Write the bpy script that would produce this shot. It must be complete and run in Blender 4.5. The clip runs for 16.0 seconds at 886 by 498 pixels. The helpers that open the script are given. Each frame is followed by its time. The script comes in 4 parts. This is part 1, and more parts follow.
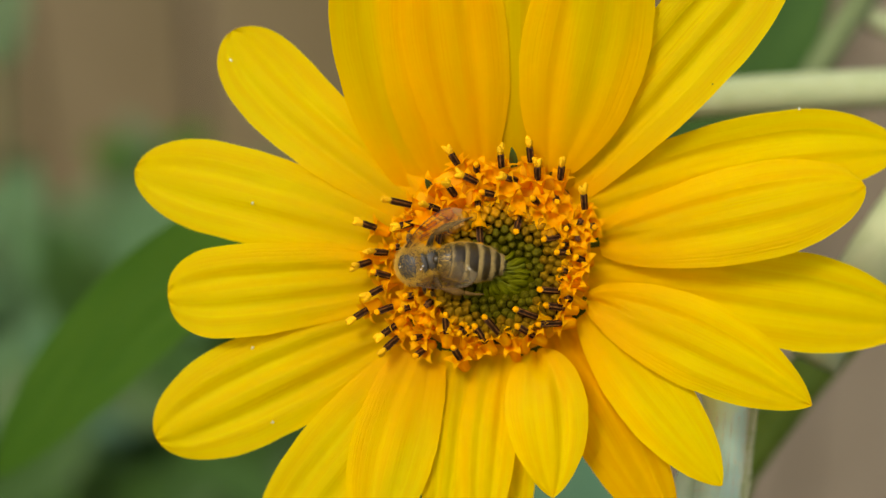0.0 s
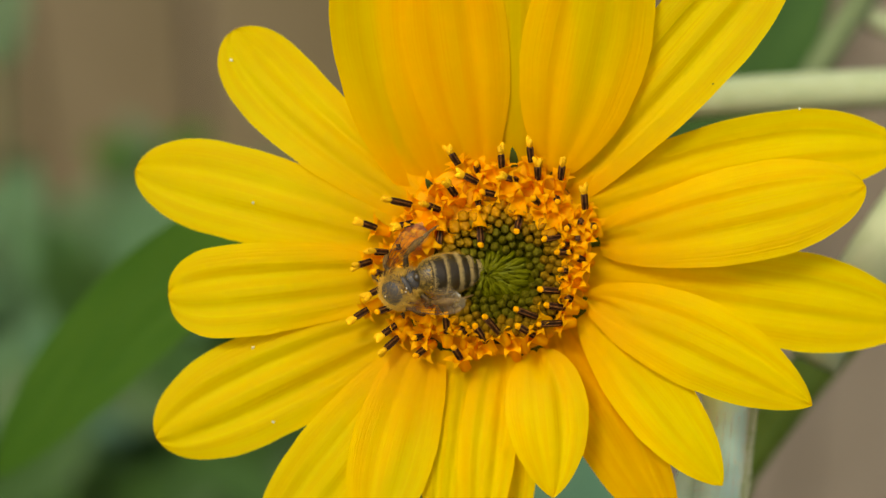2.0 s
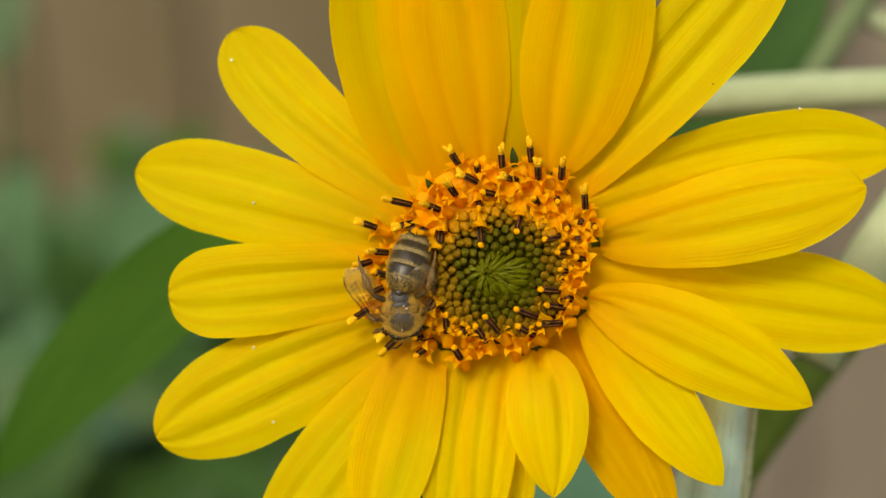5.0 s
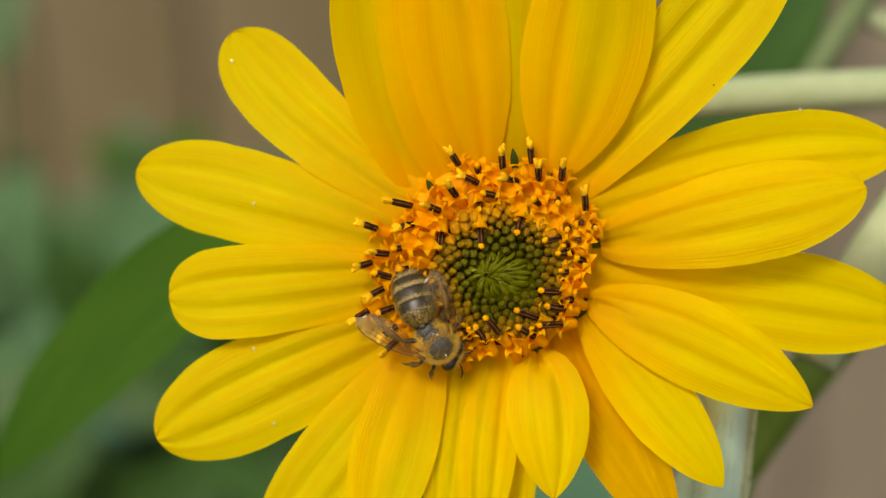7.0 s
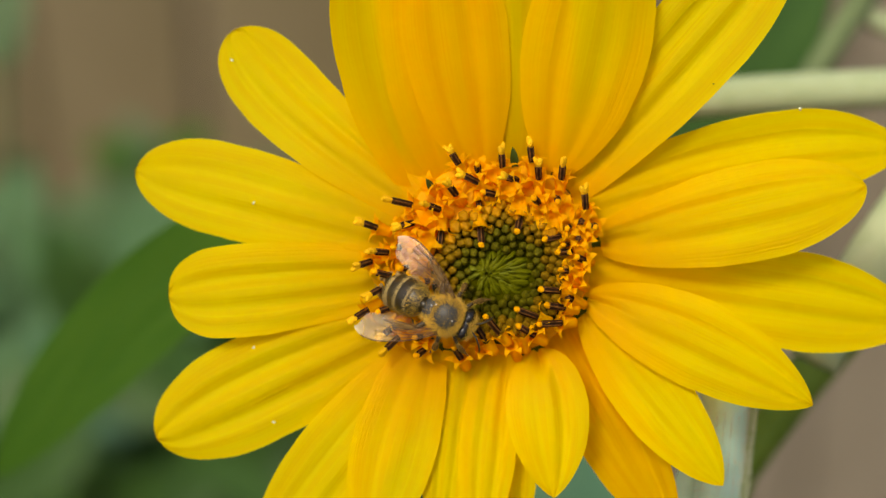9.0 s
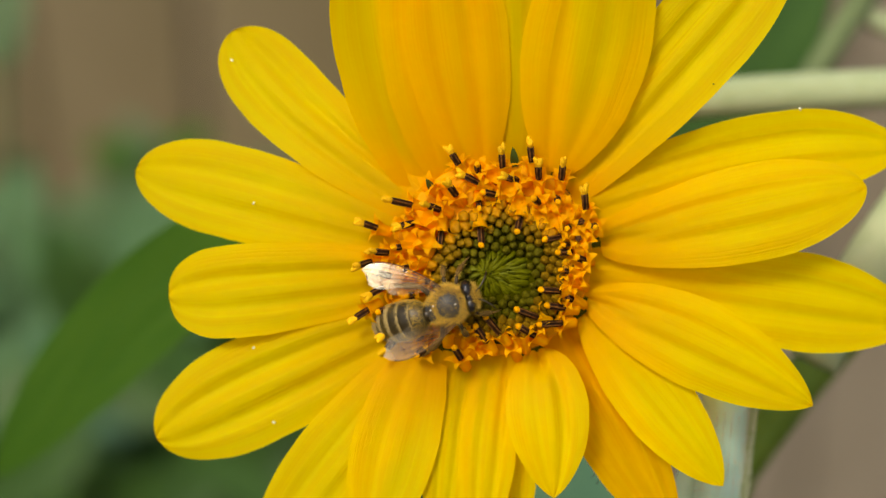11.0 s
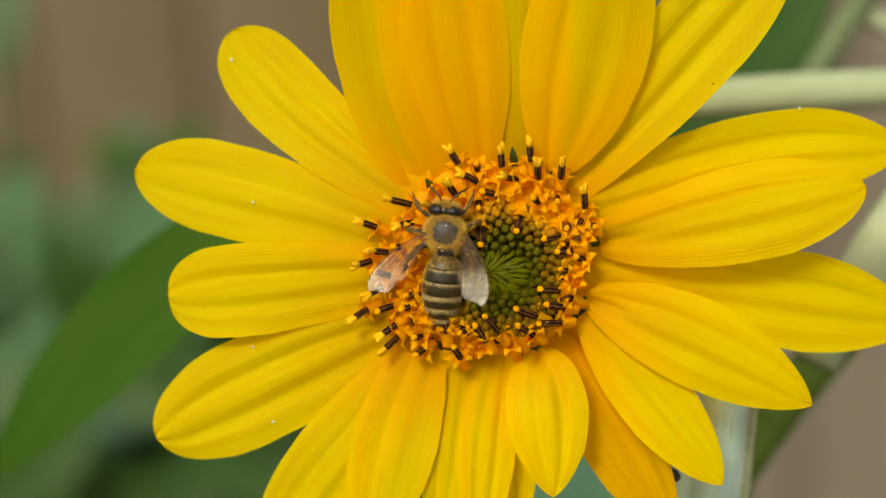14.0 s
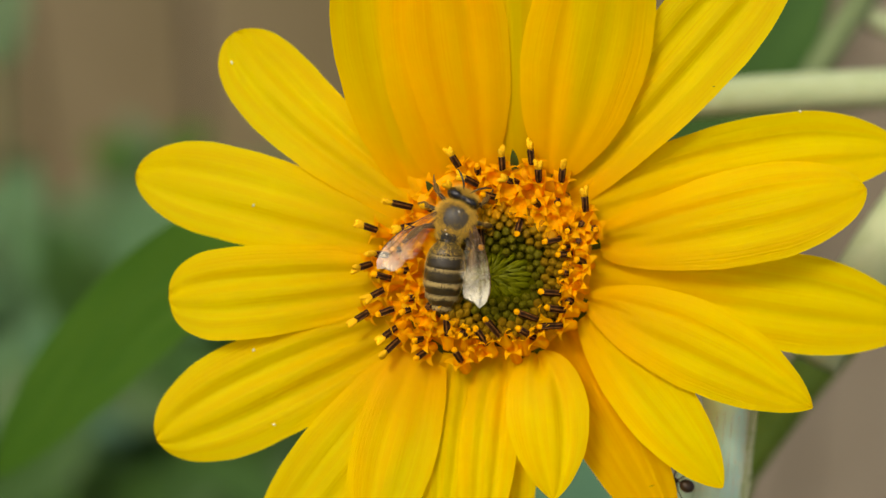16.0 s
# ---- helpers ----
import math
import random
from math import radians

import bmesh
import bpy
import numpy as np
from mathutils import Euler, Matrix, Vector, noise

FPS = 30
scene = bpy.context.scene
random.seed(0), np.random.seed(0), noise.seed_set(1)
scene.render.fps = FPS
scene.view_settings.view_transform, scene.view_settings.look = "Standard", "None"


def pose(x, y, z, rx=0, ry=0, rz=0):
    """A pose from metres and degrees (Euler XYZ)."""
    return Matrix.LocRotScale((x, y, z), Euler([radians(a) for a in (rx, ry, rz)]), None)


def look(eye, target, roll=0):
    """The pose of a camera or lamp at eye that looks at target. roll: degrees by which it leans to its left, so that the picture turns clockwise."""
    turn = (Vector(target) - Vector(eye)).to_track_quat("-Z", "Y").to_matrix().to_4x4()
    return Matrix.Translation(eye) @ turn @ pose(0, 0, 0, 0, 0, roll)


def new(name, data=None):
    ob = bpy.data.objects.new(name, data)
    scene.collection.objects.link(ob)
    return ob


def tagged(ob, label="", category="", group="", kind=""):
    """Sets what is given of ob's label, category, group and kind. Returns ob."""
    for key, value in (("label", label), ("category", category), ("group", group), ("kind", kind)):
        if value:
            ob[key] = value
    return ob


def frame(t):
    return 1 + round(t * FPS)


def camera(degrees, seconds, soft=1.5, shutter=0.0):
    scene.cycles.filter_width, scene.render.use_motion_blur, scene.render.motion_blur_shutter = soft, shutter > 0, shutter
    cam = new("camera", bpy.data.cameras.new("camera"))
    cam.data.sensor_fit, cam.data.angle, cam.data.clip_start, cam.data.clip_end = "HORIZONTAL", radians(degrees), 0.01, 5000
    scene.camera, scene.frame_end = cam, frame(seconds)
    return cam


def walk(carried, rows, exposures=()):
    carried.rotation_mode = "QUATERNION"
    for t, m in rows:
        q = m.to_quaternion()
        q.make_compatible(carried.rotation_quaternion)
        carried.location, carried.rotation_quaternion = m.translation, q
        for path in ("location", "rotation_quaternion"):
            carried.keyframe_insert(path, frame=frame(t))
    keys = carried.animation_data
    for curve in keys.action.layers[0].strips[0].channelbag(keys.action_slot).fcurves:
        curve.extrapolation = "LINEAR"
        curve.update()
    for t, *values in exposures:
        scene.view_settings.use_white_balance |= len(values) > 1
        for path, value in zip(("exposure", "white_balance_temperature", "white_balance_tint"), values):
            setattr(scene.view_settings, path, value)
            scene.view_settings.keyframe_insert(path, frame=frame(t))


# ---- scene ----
MM = 0.001
GAP = 0.1906                       # lens to the flower, metres
F = pose(0, 0, 1.2, 60)            # flower plane: x right, y up the face, z out of the face
BACK = F.inverted()

# ---- camera: on a tripod, close-up lens ----
cam = camera(26, 16.0, soft=1.4)
cam.data.dof.use_dof = True
cam.data.dof.focus_distance = GAP - 0.004
cam.data.dof.aperture_fstop = 12.0
EYE = F @ Matrix.Translation((0, 0, GAP))
walk(cam, [(0.0, EYE), (16.0, EYE)], exposures=[(0.0, 0.0, 7000, 7), (16.0, 0.0, 7000, 7)])

# ---- light: bright overcast sky ----
world = bpy.data.worlds.new("sky")
scene.world = world
world.use_nodes = True
wn = world.node_tree.nodes
sky = wn.new("ShaderNodeTexSky")
sky.sky_type = "NISHITA"
sky.sun_disc = False
sky.sun_elevation, sky.sun_rotation = radians(53), radians(208)
sky.air_density, sky.dust_density, sky.ozone_density = 1.0, 4.0, 0.6
world.node_tree.links.new(sky.outputs[0], wn["Background"].inputs[0])
wn["Background"].inputs[1].default_value = 0.15
sun = new("sun", bpy.data.lights.new("sun", "SUN"))
sun.data.energy, sun.data.angle, sun.data.color = 2.25, radians(14), (1.0, 0.95, 0.88)
sun.matrix_basis = look((-0.42, -0.68, 1.1), (0, 0, 0))


# ---- materials ----
def shader(name, rough=0.5, spec=0.3):
    m = bpy.data.materials.new(name)
    m.use_nodes = True
    b = m.node_tree.nodes["Principled BSDF"]
    b.inputs["Roughness"].default_value = rough
    b.inputs["Specular IOR Level"].default_value = spec
    return m, m.node_tree.nodes, m.node_tree.links, b


def ramp(nodes, stops):
    r = nodes.new("ShaderNodeValToRGB")
    e = r.color_ramp.elements
    while len(e) < len(stops):
        e.new(0.5)
    for k, (p, c) in zip(e, stops):
        k.position, k.color = p, (*c, 1)
    return r


def noise_at(nodes, links, vector, scale, detail=4, stretch=(1, 1, 1)):
    mp = nodes.new("ShaderNodeMapping")
    mp.inputs["Scale"].default_value = stretch
    links.new(vector, mp.inputs[0])
    n = nodes.new("ShaderNodeTexNoise")
    n.inputs["Scale"].default_value = scale
    n.inputs["Detail"].default_value = detail
    n.inputs["Roughness"].default_value = 0.62
    links.new(mp.outputs[0], n.inputs["Vector"])
    return n.outputs["Fac"]


def mixed(nodes, links, fac, a, b, mode="MIX"):
    x = nodes.new("ShaderNodeMix")
    x.data_type, x.blend_type = "RGBA", mode
    for sock, v in ((x.inputs[0], fac), (x.inputs[6], a), (x.inputs[7], b)):
        if isinstance(v, (int, float)):
            sock.default_value = v
        elif isinstance(v, tuple):
            sock.default_value = (*v, 1)
        else:
            links.new(v, sock)
    return x.outputs[2]


def relief(nodes, links, bsdf, height, strength, distance):
    bp = nodes.new("ShaderNodeBump")
    bp.inputs["Strength"].default_value, bp.inputs["Distance"].default_value = strength, distance
    links.new(height, bp.inputs["Height"])
    links.new(bp.outputs[0], bsdf.inputs["Normal"])


def leafy(name, low, high, through_colour, amount, rough=0.5, vein=(40, 1.5), base=None, spec=0.3, bump=0.3):
    """A thin plant surface: streaks along its length, light coming through."""
    m, n, l, b = shader(name, rough, spec)
    uv = n.new("ShaderNodeTexCoord").outputs["UV"]
    rnd = n.new("ShaderNodeObjectInfo").outputs["Random"]
    streak = noise_at(n, l, uv, 1.0, 5, (vein[0], vein[1], 1))
    blotch = noise_at(n, l, uv, 3.0, 3)
    r = ramp(n, [(0.38, low), (0.62, high)])
    l.new(streak, r.inputs[0])
    soft = ramp(n, [(0.3, (0, 0, 0)), (0.8, (0.7, 0.7, 0.7))])
    l.new(blotch, soft.inputs[0])
    col = mixed(n, l, soft.outputs[0], r.outputs[0], high)
    if base:
        sep = n.new("ShaderNodeSeparateXYZ")
        l.new(uv, sep.inputs[0])
        br = ramp(n, [(0.05, (1, 1, 1)), (0.52, (0, 0, 0))])
        l.new(sep.outputs[1], br.inputs[0])
        col = mixed(n, l, br.outputs[0], col, base)
        broad = noise_at(n, l, uv, 1.0, 2, (6, 0.9, 1))
        br2 = ramp(n, [(0.4, (0, 0, 0)), (0.66, (0.42, 0.42, 0.42))])
        l.new(broad, br2.inputs[0])
        col = mixed(n, l, br2.outputs[0], col, base)
    hs = n.new("ShaderNodeHueSaturation")
    mr = n.new("ShaderNodeMapRange")
    mr.inputs[3].default_value, mr.inputs[4].default_value = 0.93, 1.05
    l.new(rnd, mr.inputs[0])
    l.new(mr.outputs[0], hs.inputs["Value"])
    l.new(col, hs.inputs["Color"])
    l.new(hs.outputs[0], b.inputs["Base Color"])
    relief(n, l, b, streak, bump, 0.0004)
    if amount:
        t = n.new("ShaderNodeBsdfTranslucent")
        t.inputs[0].default_value = (*through_colour, 1)
        mx = n.new("ShaderNodeMixShader")
        mx.inputs[0].default_value = amount
        l.new(b.outputs[0], mx.inputs[1])
        l.new(t.outputs[0], mx.inputs[2])
        l.new(mx.outputs[0], n["Material Output"].inputs[0])
    return m


def grained(name, low, high, scale, rough=0.6, spec=0.15, bump=0.3, depth=0.0002, metal=0.0, vary=0.12):
    """Speckled by noise at two scales in object space, each piece a little different."""
    m, n, l, b = shader(name, rough, spec)
    ob = n.new("ShaderNodeTexCoord").outputs["Object"]
    fine = noise_at(n, l, ob, scale, 5)
    broad = noise_at(n, l, ob, scale * 0.17, 3)
    r = ramp(n, [(0.3, low), (0.7, high)])
    l.new(fine, r.inputs[0])
    col = mixed(n, l, broad, r.outputs[0], low, "MIX")
    hs = n.new("ShaderNodeHueSaturation")
    mr = n.new("ShaderNodeMapRange")
    mr.inputs[3].default_value, mr.inputs[4].default_value = 1 - vary, 1 + vary
    l.new(n.new("ShaderNodeObjectInfo").outputs["Random"], mr.inputs[0])
    l.new(mr.outputs[0], hs.inputs["Value"])
    l.new(col, hs.inputs["Color"])
    l.new(hs.outputs[0], b.inputs["Base Color"])
    b.inputs["Metallic"].default_value = metal
    relief(n, l, b, fine, bump, depth)
    return m


PETAL = leafy("petal_yellow", (0.9, 0.62, 0.0), (0.98, 0.85, 0.004), (1.0, 0.56, 0.0), 0.52, 0.48, (52, 1.1), (0.9, 0.51, 0.0), 0.12, 0.5)
# top petals: the glow of backlight is painted in as a golder yellow
PETAL_BACKLIT = leafy("petal_backlit_gold", (0.9, 0.58, 0.0), (0.97, 0.75, 0.0), (1.0, 0.59, 0.0), 0.62, 0.55, (52, 1.1), (0.92, 0.5, 0.0), 0.06, 0.4)
# deeper orange: shade from neighbouring petals put into the colour
PETAL_SHADED = leafy("petal_shaded_yellow", (0.82, 0.4, 0.0), (0.93, 0.62, 0.0), (1.0, 0.46, 0.0), 0.5, 0.6, (40, 1.1), (0.84, 0.36, 0.0), 0.08, 0.7)
COROLLA = leafy("corolla_orange", (0.9, 0.42, 0.002), (0.97, 0.56, 0.01), (1.0, 0.54, 0.0), 0.5, 0.6, (9, 3), (0.88, 0.36, 0.0), 0.06)


def striped():
    """Fused brown anthers: dark seams between paler ridges, worn in patches."""
    m, n, l, b = shader("anther_brown", 0.6, 0.1)
    tc = n.new("ShaderNodeTexCoord")
    sep = n.new("ShaderNodeSeparateXYZ")
    l.new(tc.outputs["UV"], sep.inputs[0])
    k = n.new("ShaderNodeMath")
    k.operation = "MULTIPLY"
    k.inputs[1].default_value = 10 * math.pi
    l.new(sep.outputs[0], k.inputs[0])
    c = n.new("ShaderNodeMath")
    c.operation = "COSINE"
    l.new(k.outputs[0], c.inputs[0])
    r = ramp(n, [(0.05, (0.03, 0.012, 0.004)), (0.85, (0.2, 0.082, 0.018))])
    l.new(c.outputs[0], r.inputs[0])
    wear = noise_at(n, l, tc.outputs["Object"], 1500, 4)
    wr = ramp(n, [(0.35, (0.2, 0.2, 0.2)), (0.7, (1.3, 1.2, 1.0))])
    l.new(wear, wr.inputs[0])
    l.new(mixed(n, l, 1.0, r.outputs[0], wr.outputs[0], "MULTIPLY"), b.inputs["Base Color"])
    relief(n, l, b, wear, 0.5, 0.0002)
    return m


ANTHER = striped()
POLLEN = grained("pollen_yellow", (0.84, 0.33, 0.002), (0.95, 0.5, 0.01), 4000, 0.8, 0.05, bump=1.0)
POLLEN_PALE = grained("pollen_pale", (0.88, 0.44, 0.006), (0.95, 0.6, 0.03), 4000, 0.8, 0.05, bump=1.0)
BUD_OUT = grained("bud_ochre", (0.32, 0.135, 0.001), (0.62, 0.29, 0.003), 2600, 0.55, 0.1, 0.9)
BUD_MID = grained("bud_olive", (0.14, 0.075, 0.001), (0.37, 0.205, 0.004), 2600, 0.55, 0.1, 0.9)
BUD_IN = grained("bud_green", (0.06, 0.052, 0.001), (0.195, 0.165, 0.004), 2600, 0.55, 0.1, 0.9)
BRACT = leafy("bract_green", (0.028, 0.032, 0.0), (0.165, 0.165, 0.003), (0.15, 0.17, 0.001), 0.12, 0.5, (4, 1.2), spec=0.05)
BRACT_PALE = leafy("bract_pale_green", (0.05, 0.058, 0.001), (0.22, 0.225, 0.012), (0.18, 0.22, 0.02), 0.15, 0.45, (4, 1.2), spec=0.12)
HEART = grained("disc_heart_green", (0.028, 0.028, 0.0), (0.065, 0.058, 0.001), 1200, 0.8, 0.0)
RECEPTACLE = grained("receptacle_orange", (0.68, 0.29, 0.004), (0.82, 0.4, 0.006), 900, 0.7, 0.1)
SEPAL = leafy("sepal_green", (0.03, 0.06, 0.008), (0.06, 0.1, 0.015), (0.1, 0.16, 0.02), 0.2)
STALK = grained("stalk_pale_green", (0.35, 0.41, 0.21), (0.5, 0.55, 0.34), 300, 0.6, bump=0.4)
# stalk colour darkened: the flower's shade is put into this green
STALK_SHADED = grained("stalk_shaded_green", (0.12, 0.2, 0.02), (0.24, 0.34, 0.06), 300, 0.55)
HAIR = grained("plant_hair", (0.6, 0.6, 0.42), (0.75, 0.74, 0.55), 500, 0.6)
LEAF = leafy("leaf_green", (0.03, 0.098, 0.006), (0.05, 0.122, 0.01), (0.1, 0.22, 0.01), 0.25, 0.55, (8, 4), spec=0.2)
LEAF_DARK = leafy("leaf_dark", (0.028, 0.078, 0.012), (0.052, 0.112, 0.02), (0.07, 0.16, 0.015), 0.2, 0.5, (8, 4))
LEAF_TEAL = leafy("leaf_blue_green", (0.06, 0.14, 0.075), (0.1, 0.21, 0.12), (0.08, 0.2, 0.1), 0.25, 0.55, (8, 4), spec=0.15)
LEAF_PALE = leafy("leaf_grey_green", (0.1, 0.165, 0.072), (0.16, 0.24, 0.115), (0.2, 0.3, 0.1), 0.35, 0.55, (8, 4))
LEAF_MIST = leafy("leaf_pale_teal", (0.09, 0.19, 0.08), (0.135, 0.25, 0.11), (0.12, 0.25, 0.09), 0.3, 0.55, (8, 4), spec=0.15)
SOIL = grained("soil", (0.07, 0.05, 0.035), (0.16, 0.115, 0.08), 40, 0.95, 0.1, 0.8, 0.01)
BOARD = grained("weathered_board", (0.175, 0.138, 0.072), (0.275, 0.222, 0.13), 9, 0.85, 0.15, 0.4, 0.002)
BOARD_GREY = grained("greyed_board", (0.2, 0.165, 0.115), (0.32, 0.275, 0.205), 9, 0.85, 0.15, 0.4, 0.002)
POST = grained("fence_post", (0.12, 0.085, 0.055), (0.2, 0.15, 0.1), 9, 0.85, 0.15, 0.4, 0.002)
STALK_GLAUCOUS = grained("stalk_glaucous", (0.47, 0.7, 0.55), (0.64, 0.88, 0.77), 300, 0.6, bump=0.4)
STALK_OLIVE = grained("stalk_olive", (0.25, 0.31, 0.09), (0.42, 0.47, 0.2), 300, 0.6)
SHELL = grained("bee_shell_dark", (0.019, 0.0125, 0.004), (0.066, 0.045, 0.013), 1500, 0.37, 0.45)
BAND = grained("bee_hair_band", (0.32, 0.225, 0.075), (0.6, 0.46, 0.2), 5000, 0.8, bump=0.8)
BACKPLATE = grained("bee_back_plate", (0.035, 0.032, 0.027), (0.07, 0.063, 0.054), 1500, 0.5, 0.35, 0.1)
FUZZ = grained("bee_fuzz", (0.52, 0.32, 0.04), (0.86, 0.56, 0.13), 3000, 0.9, 0.0)
EYEBLACK = grained("bee_eye", (0.006, 0.005, 0.005), (0.014, 0.012, 0.011), 6000, 0.2, 0.5, 0.3)
LEGBROWN = grained("bee_leg", (0.1, 0.055, 0.013), (0.24, 0.135, 0.033), 3000, 0.5)
GRAIN = grained("pollen_white", (0.75, 0.73, 0.66), (0.85, 0.83, 0.78), 4000, 0.5, 0.4, 0.2)
LEGDARK = grained("bee_leg_dark", (0.03, 0.018, 0.006), (0.1, 0.055, 0.015), 3000, 0.4, 0.3)
VEIN = grained("wing_vein", (0.1, 0.05, 0.02), (0.2, 0.1, 0.04), 3000, 0.5)
ANTBODY = grained("ant_body", (0.01, 0.006, 0.003), (0.035, 0.019, 0.008), 3000, 0.4, 0.4)
STEM_DARK = grained("shrub_stem", (0.03, 0.06, 0.02), (0.06, 0.1, 0.035), 200, 0.7)
STALK_DULL = grained("stalk_dull_green", (0.13, 0.17, 0.07), (0.2, 0.25, 0.11), 300, 0.6)


def membrane():
    """Thin clear film, amber at the root and milky with a soft sheen towards the tip."""
    m, n, l, b = shader("wing_membrane", 0.4, 0.5)
    ob = n.new("ShaderNodeTexCoord").outputs["Object"]
    f = noise_at(n, l, ob, 1100, 3, (0.3, 1, 1))
    r = ramp(n, [(0.35, (0.62, 0.5, 0.26)), (0.65, (0.84, 0.79, 0.6))])
    l.new(f, r.inputs[0])
    sep = n.new("ShaderNodeSeparateXYZ")
    l.new(ob, sep.inputs[0])
    out = n.new("ShaderNodeMath")
    out.operation = "ABSOLUTE"
    l.new(sep.outputs[0], out.inputs[0])
    root = n.new("ShaderNodeMapRange")
    root.inputs[1].default_value, root.inputs[2].default_value = 0.0035, 0.008
    l.new(out.outputs[0], root.inputs[0])
    l.new(mixed(n, l, root.outputs[0], (0.5, 0.28, 0.06), r.outputs[0]), b.inputs["Base Color"])
    relief(n, l, b, f, 0.3, 0.0002)
    t = n.new("ShaderNodeBsdfTransparent")
    t.inputs[0].default_value = (0.95, 0.92, 0.8, 1)
    body = n.new("ShaderNodeMapRange")
    body.inputs[3].default_value, body.inputs[4].default_value = 0.03, 0.18
    l.new(root.outputs[0], body.inputs[0])
    mx = n.new("ShaderNodeMixShader")
    l.new(body.outputs[0], mx.inputs[0])
    l.new(t.outputs[0], mx.inputs[1])
    l.new(b.outputs[0], mx.inputs[2])
    g = n.new("ShaderNodeBsdfGlossy")
    g.inputs["Roughness"].default_value = 0.42
    g.inputs["Color"].default_value = (1.0, 0.97, 0.8, 1)
    sheen = n.new("ShaderNodeMapRange")
    sheen.inputs[3].default_value, sheen.inputs[4].default_value = 0.015, 0.19
    l.new(root.outputs[0], sheen.inputs[0])
    mg = n.new("ShaderNodeMixShader")
    l.new(sheen.outputs[0], mg.inputs[0])
    l.new(mx.outputs[0], mg.inputs[1])
    l.new(g.outputs[0], mg.inputs[2])
    l.new(mg.outputs[0], n["Material Output"].inputs[0])
    return m


MEMBRANE = membrane()


# ---- mesh helpers (all lengths in mm) ----
def mesh(name, verts, faces, mats, uvs=None, index=None, smooth=True):
    me = bpy.data.meshes.new(name)
    me.from_pydata([tuple(c * MM for c in v) for v in verts], [], faces)
    for m in (mats if isinstance(mats, (list, tuple)) else [mats]):
        me.materials.append(m)
    if uvs:
        layer = me.uv_layers.new(name="UVMap")
        for lp in me.loops:
            layer.data[lp.index].uv = uvs[lp.vertex_index]
    if index:
        me.polygons.foreach_set("material_index", index)
    if smooth:
        me.polygons.foreach_set("use_smooth", [True] * len(me.polygons))
    me.update()
    return me


def part(name, me, parent, m=None, label="", kind=""):
    ob = new(name, me)
    ob.parent = parent
    if m is not None:
        ob.matrix_basis = m
    return tagged(ob, label, kind=kind)


def place(x, y, z):
    return Matrix.Translation((x * MM, y * MM, z * MM))


def turn(rx=0, ry=0, rz=0):
    return pose(0, 0, 0, rx, ry, rz)


def toward(d, spin=0.0):
    """Turns +z to the direction d."""
    return Vector(d).to_track_quat("Z", "Y").to_matrix().to_4x4() @ turn(0, 0, spin)


def lathe(profile, sides, squash=(1, 1), ridge=0.0, lobes=0):
    """Rings of (radius, height) round z; returns verts, faces, uvs."""
    v, f, uv = [], [], []
    for j, (r, h) in enumerate(profile):
        for i in range(sides):
            a = 2 * math.pi * i / sides
            q = r * (1 + ridge * math.cos(lobes * a))
            v.append((q * math.cos(a) * squash[0], q * math.sin(a) * squash[1], h))
            uv.append((i / sides, j / (len(profile) - 1)))
    for j in range(len(profile) - 1):
        for i in range(sides):
            k = (i + 1) % sides
            f.append((j * sides + i, j * sides + k, (j + 1) * sides + k, (j + 1) * sides + i))
    f.append(tuple(range(sides))[::-1])
    f.append(tuple((len(profile) - 1) * sides + i for i in range(sides)))
    return v, f, uv


def tube(points, radii, sides=8):
    """A tapered tube along a polyline; returns verts, faces."""
    v, f = [], []
    pts = [Vector(p) for p in points]
    side = Vector((0.3, 0.2, 0.93))
    for j, p in enumerate(pts):
        t = (pts[min(j + 1, len(pts) - 1)] - pts[max(j - 1, 0)]).normalized()
        a = (side - side.dot(t) * t).normalized()
        side = a
        b = t.cross(a)
        for i in range(sides):
            w = 2 * math.pi * i / sides
            v.append(tuple(p + (a * math.cos(w) + b * math.sin(w)) * radii[j]))
    for j in range(len(pts) - 1):
        for i in range(sides):
            k = (i + 1) % sides
            f.append((j * sides + i, j * sides + k, (j + 1) * sides + k, (j + 1) * sides + i))
    f.append(tuple(range(sides))[::-1])
    f.append(tuple((len(pts) - 1) * sides + i for i in range(sides)))
    return v, f


def curve3(a, b, c, n):
    """Points of a quadratic curve from a by b to c."""
    a, b, c = Vector(a), Vector(b), Vector(c)
    return [a * (1 - t) ** 2 + b * 2 * t * (1 - t) + c * t * t for t in (i / n for i in range(n + 1))]


def joined(pieces):
    v, f, idx = [], [], []
    for mi, (pv, pf) in enumerate(pieces):
        o = len(v)
        v += list(pv)
        f += [tuple(i + o for i in q) for q in pf]
        idx += [mi] * len(pf)
    return v, f, idx


def moved(verts, m):
    return [tuple(m @ Vector(p)) for p in verts]


def blob(a, b, c, centre=(0, 0, 0), n=16, rings=10):
    """An ellipsoid; returns verts, faces."""
    prof = [(max(0.02, math.sin(math.pi * j / rings)), -math.cos(math.pi * j / rings)) for j in range(rings + 1)]
    v, f, _ = lathe(prof, n)
    return [(x * a + centre[0], y * b + centre[1], z * c + centre[2]) for x, y, z in v], f


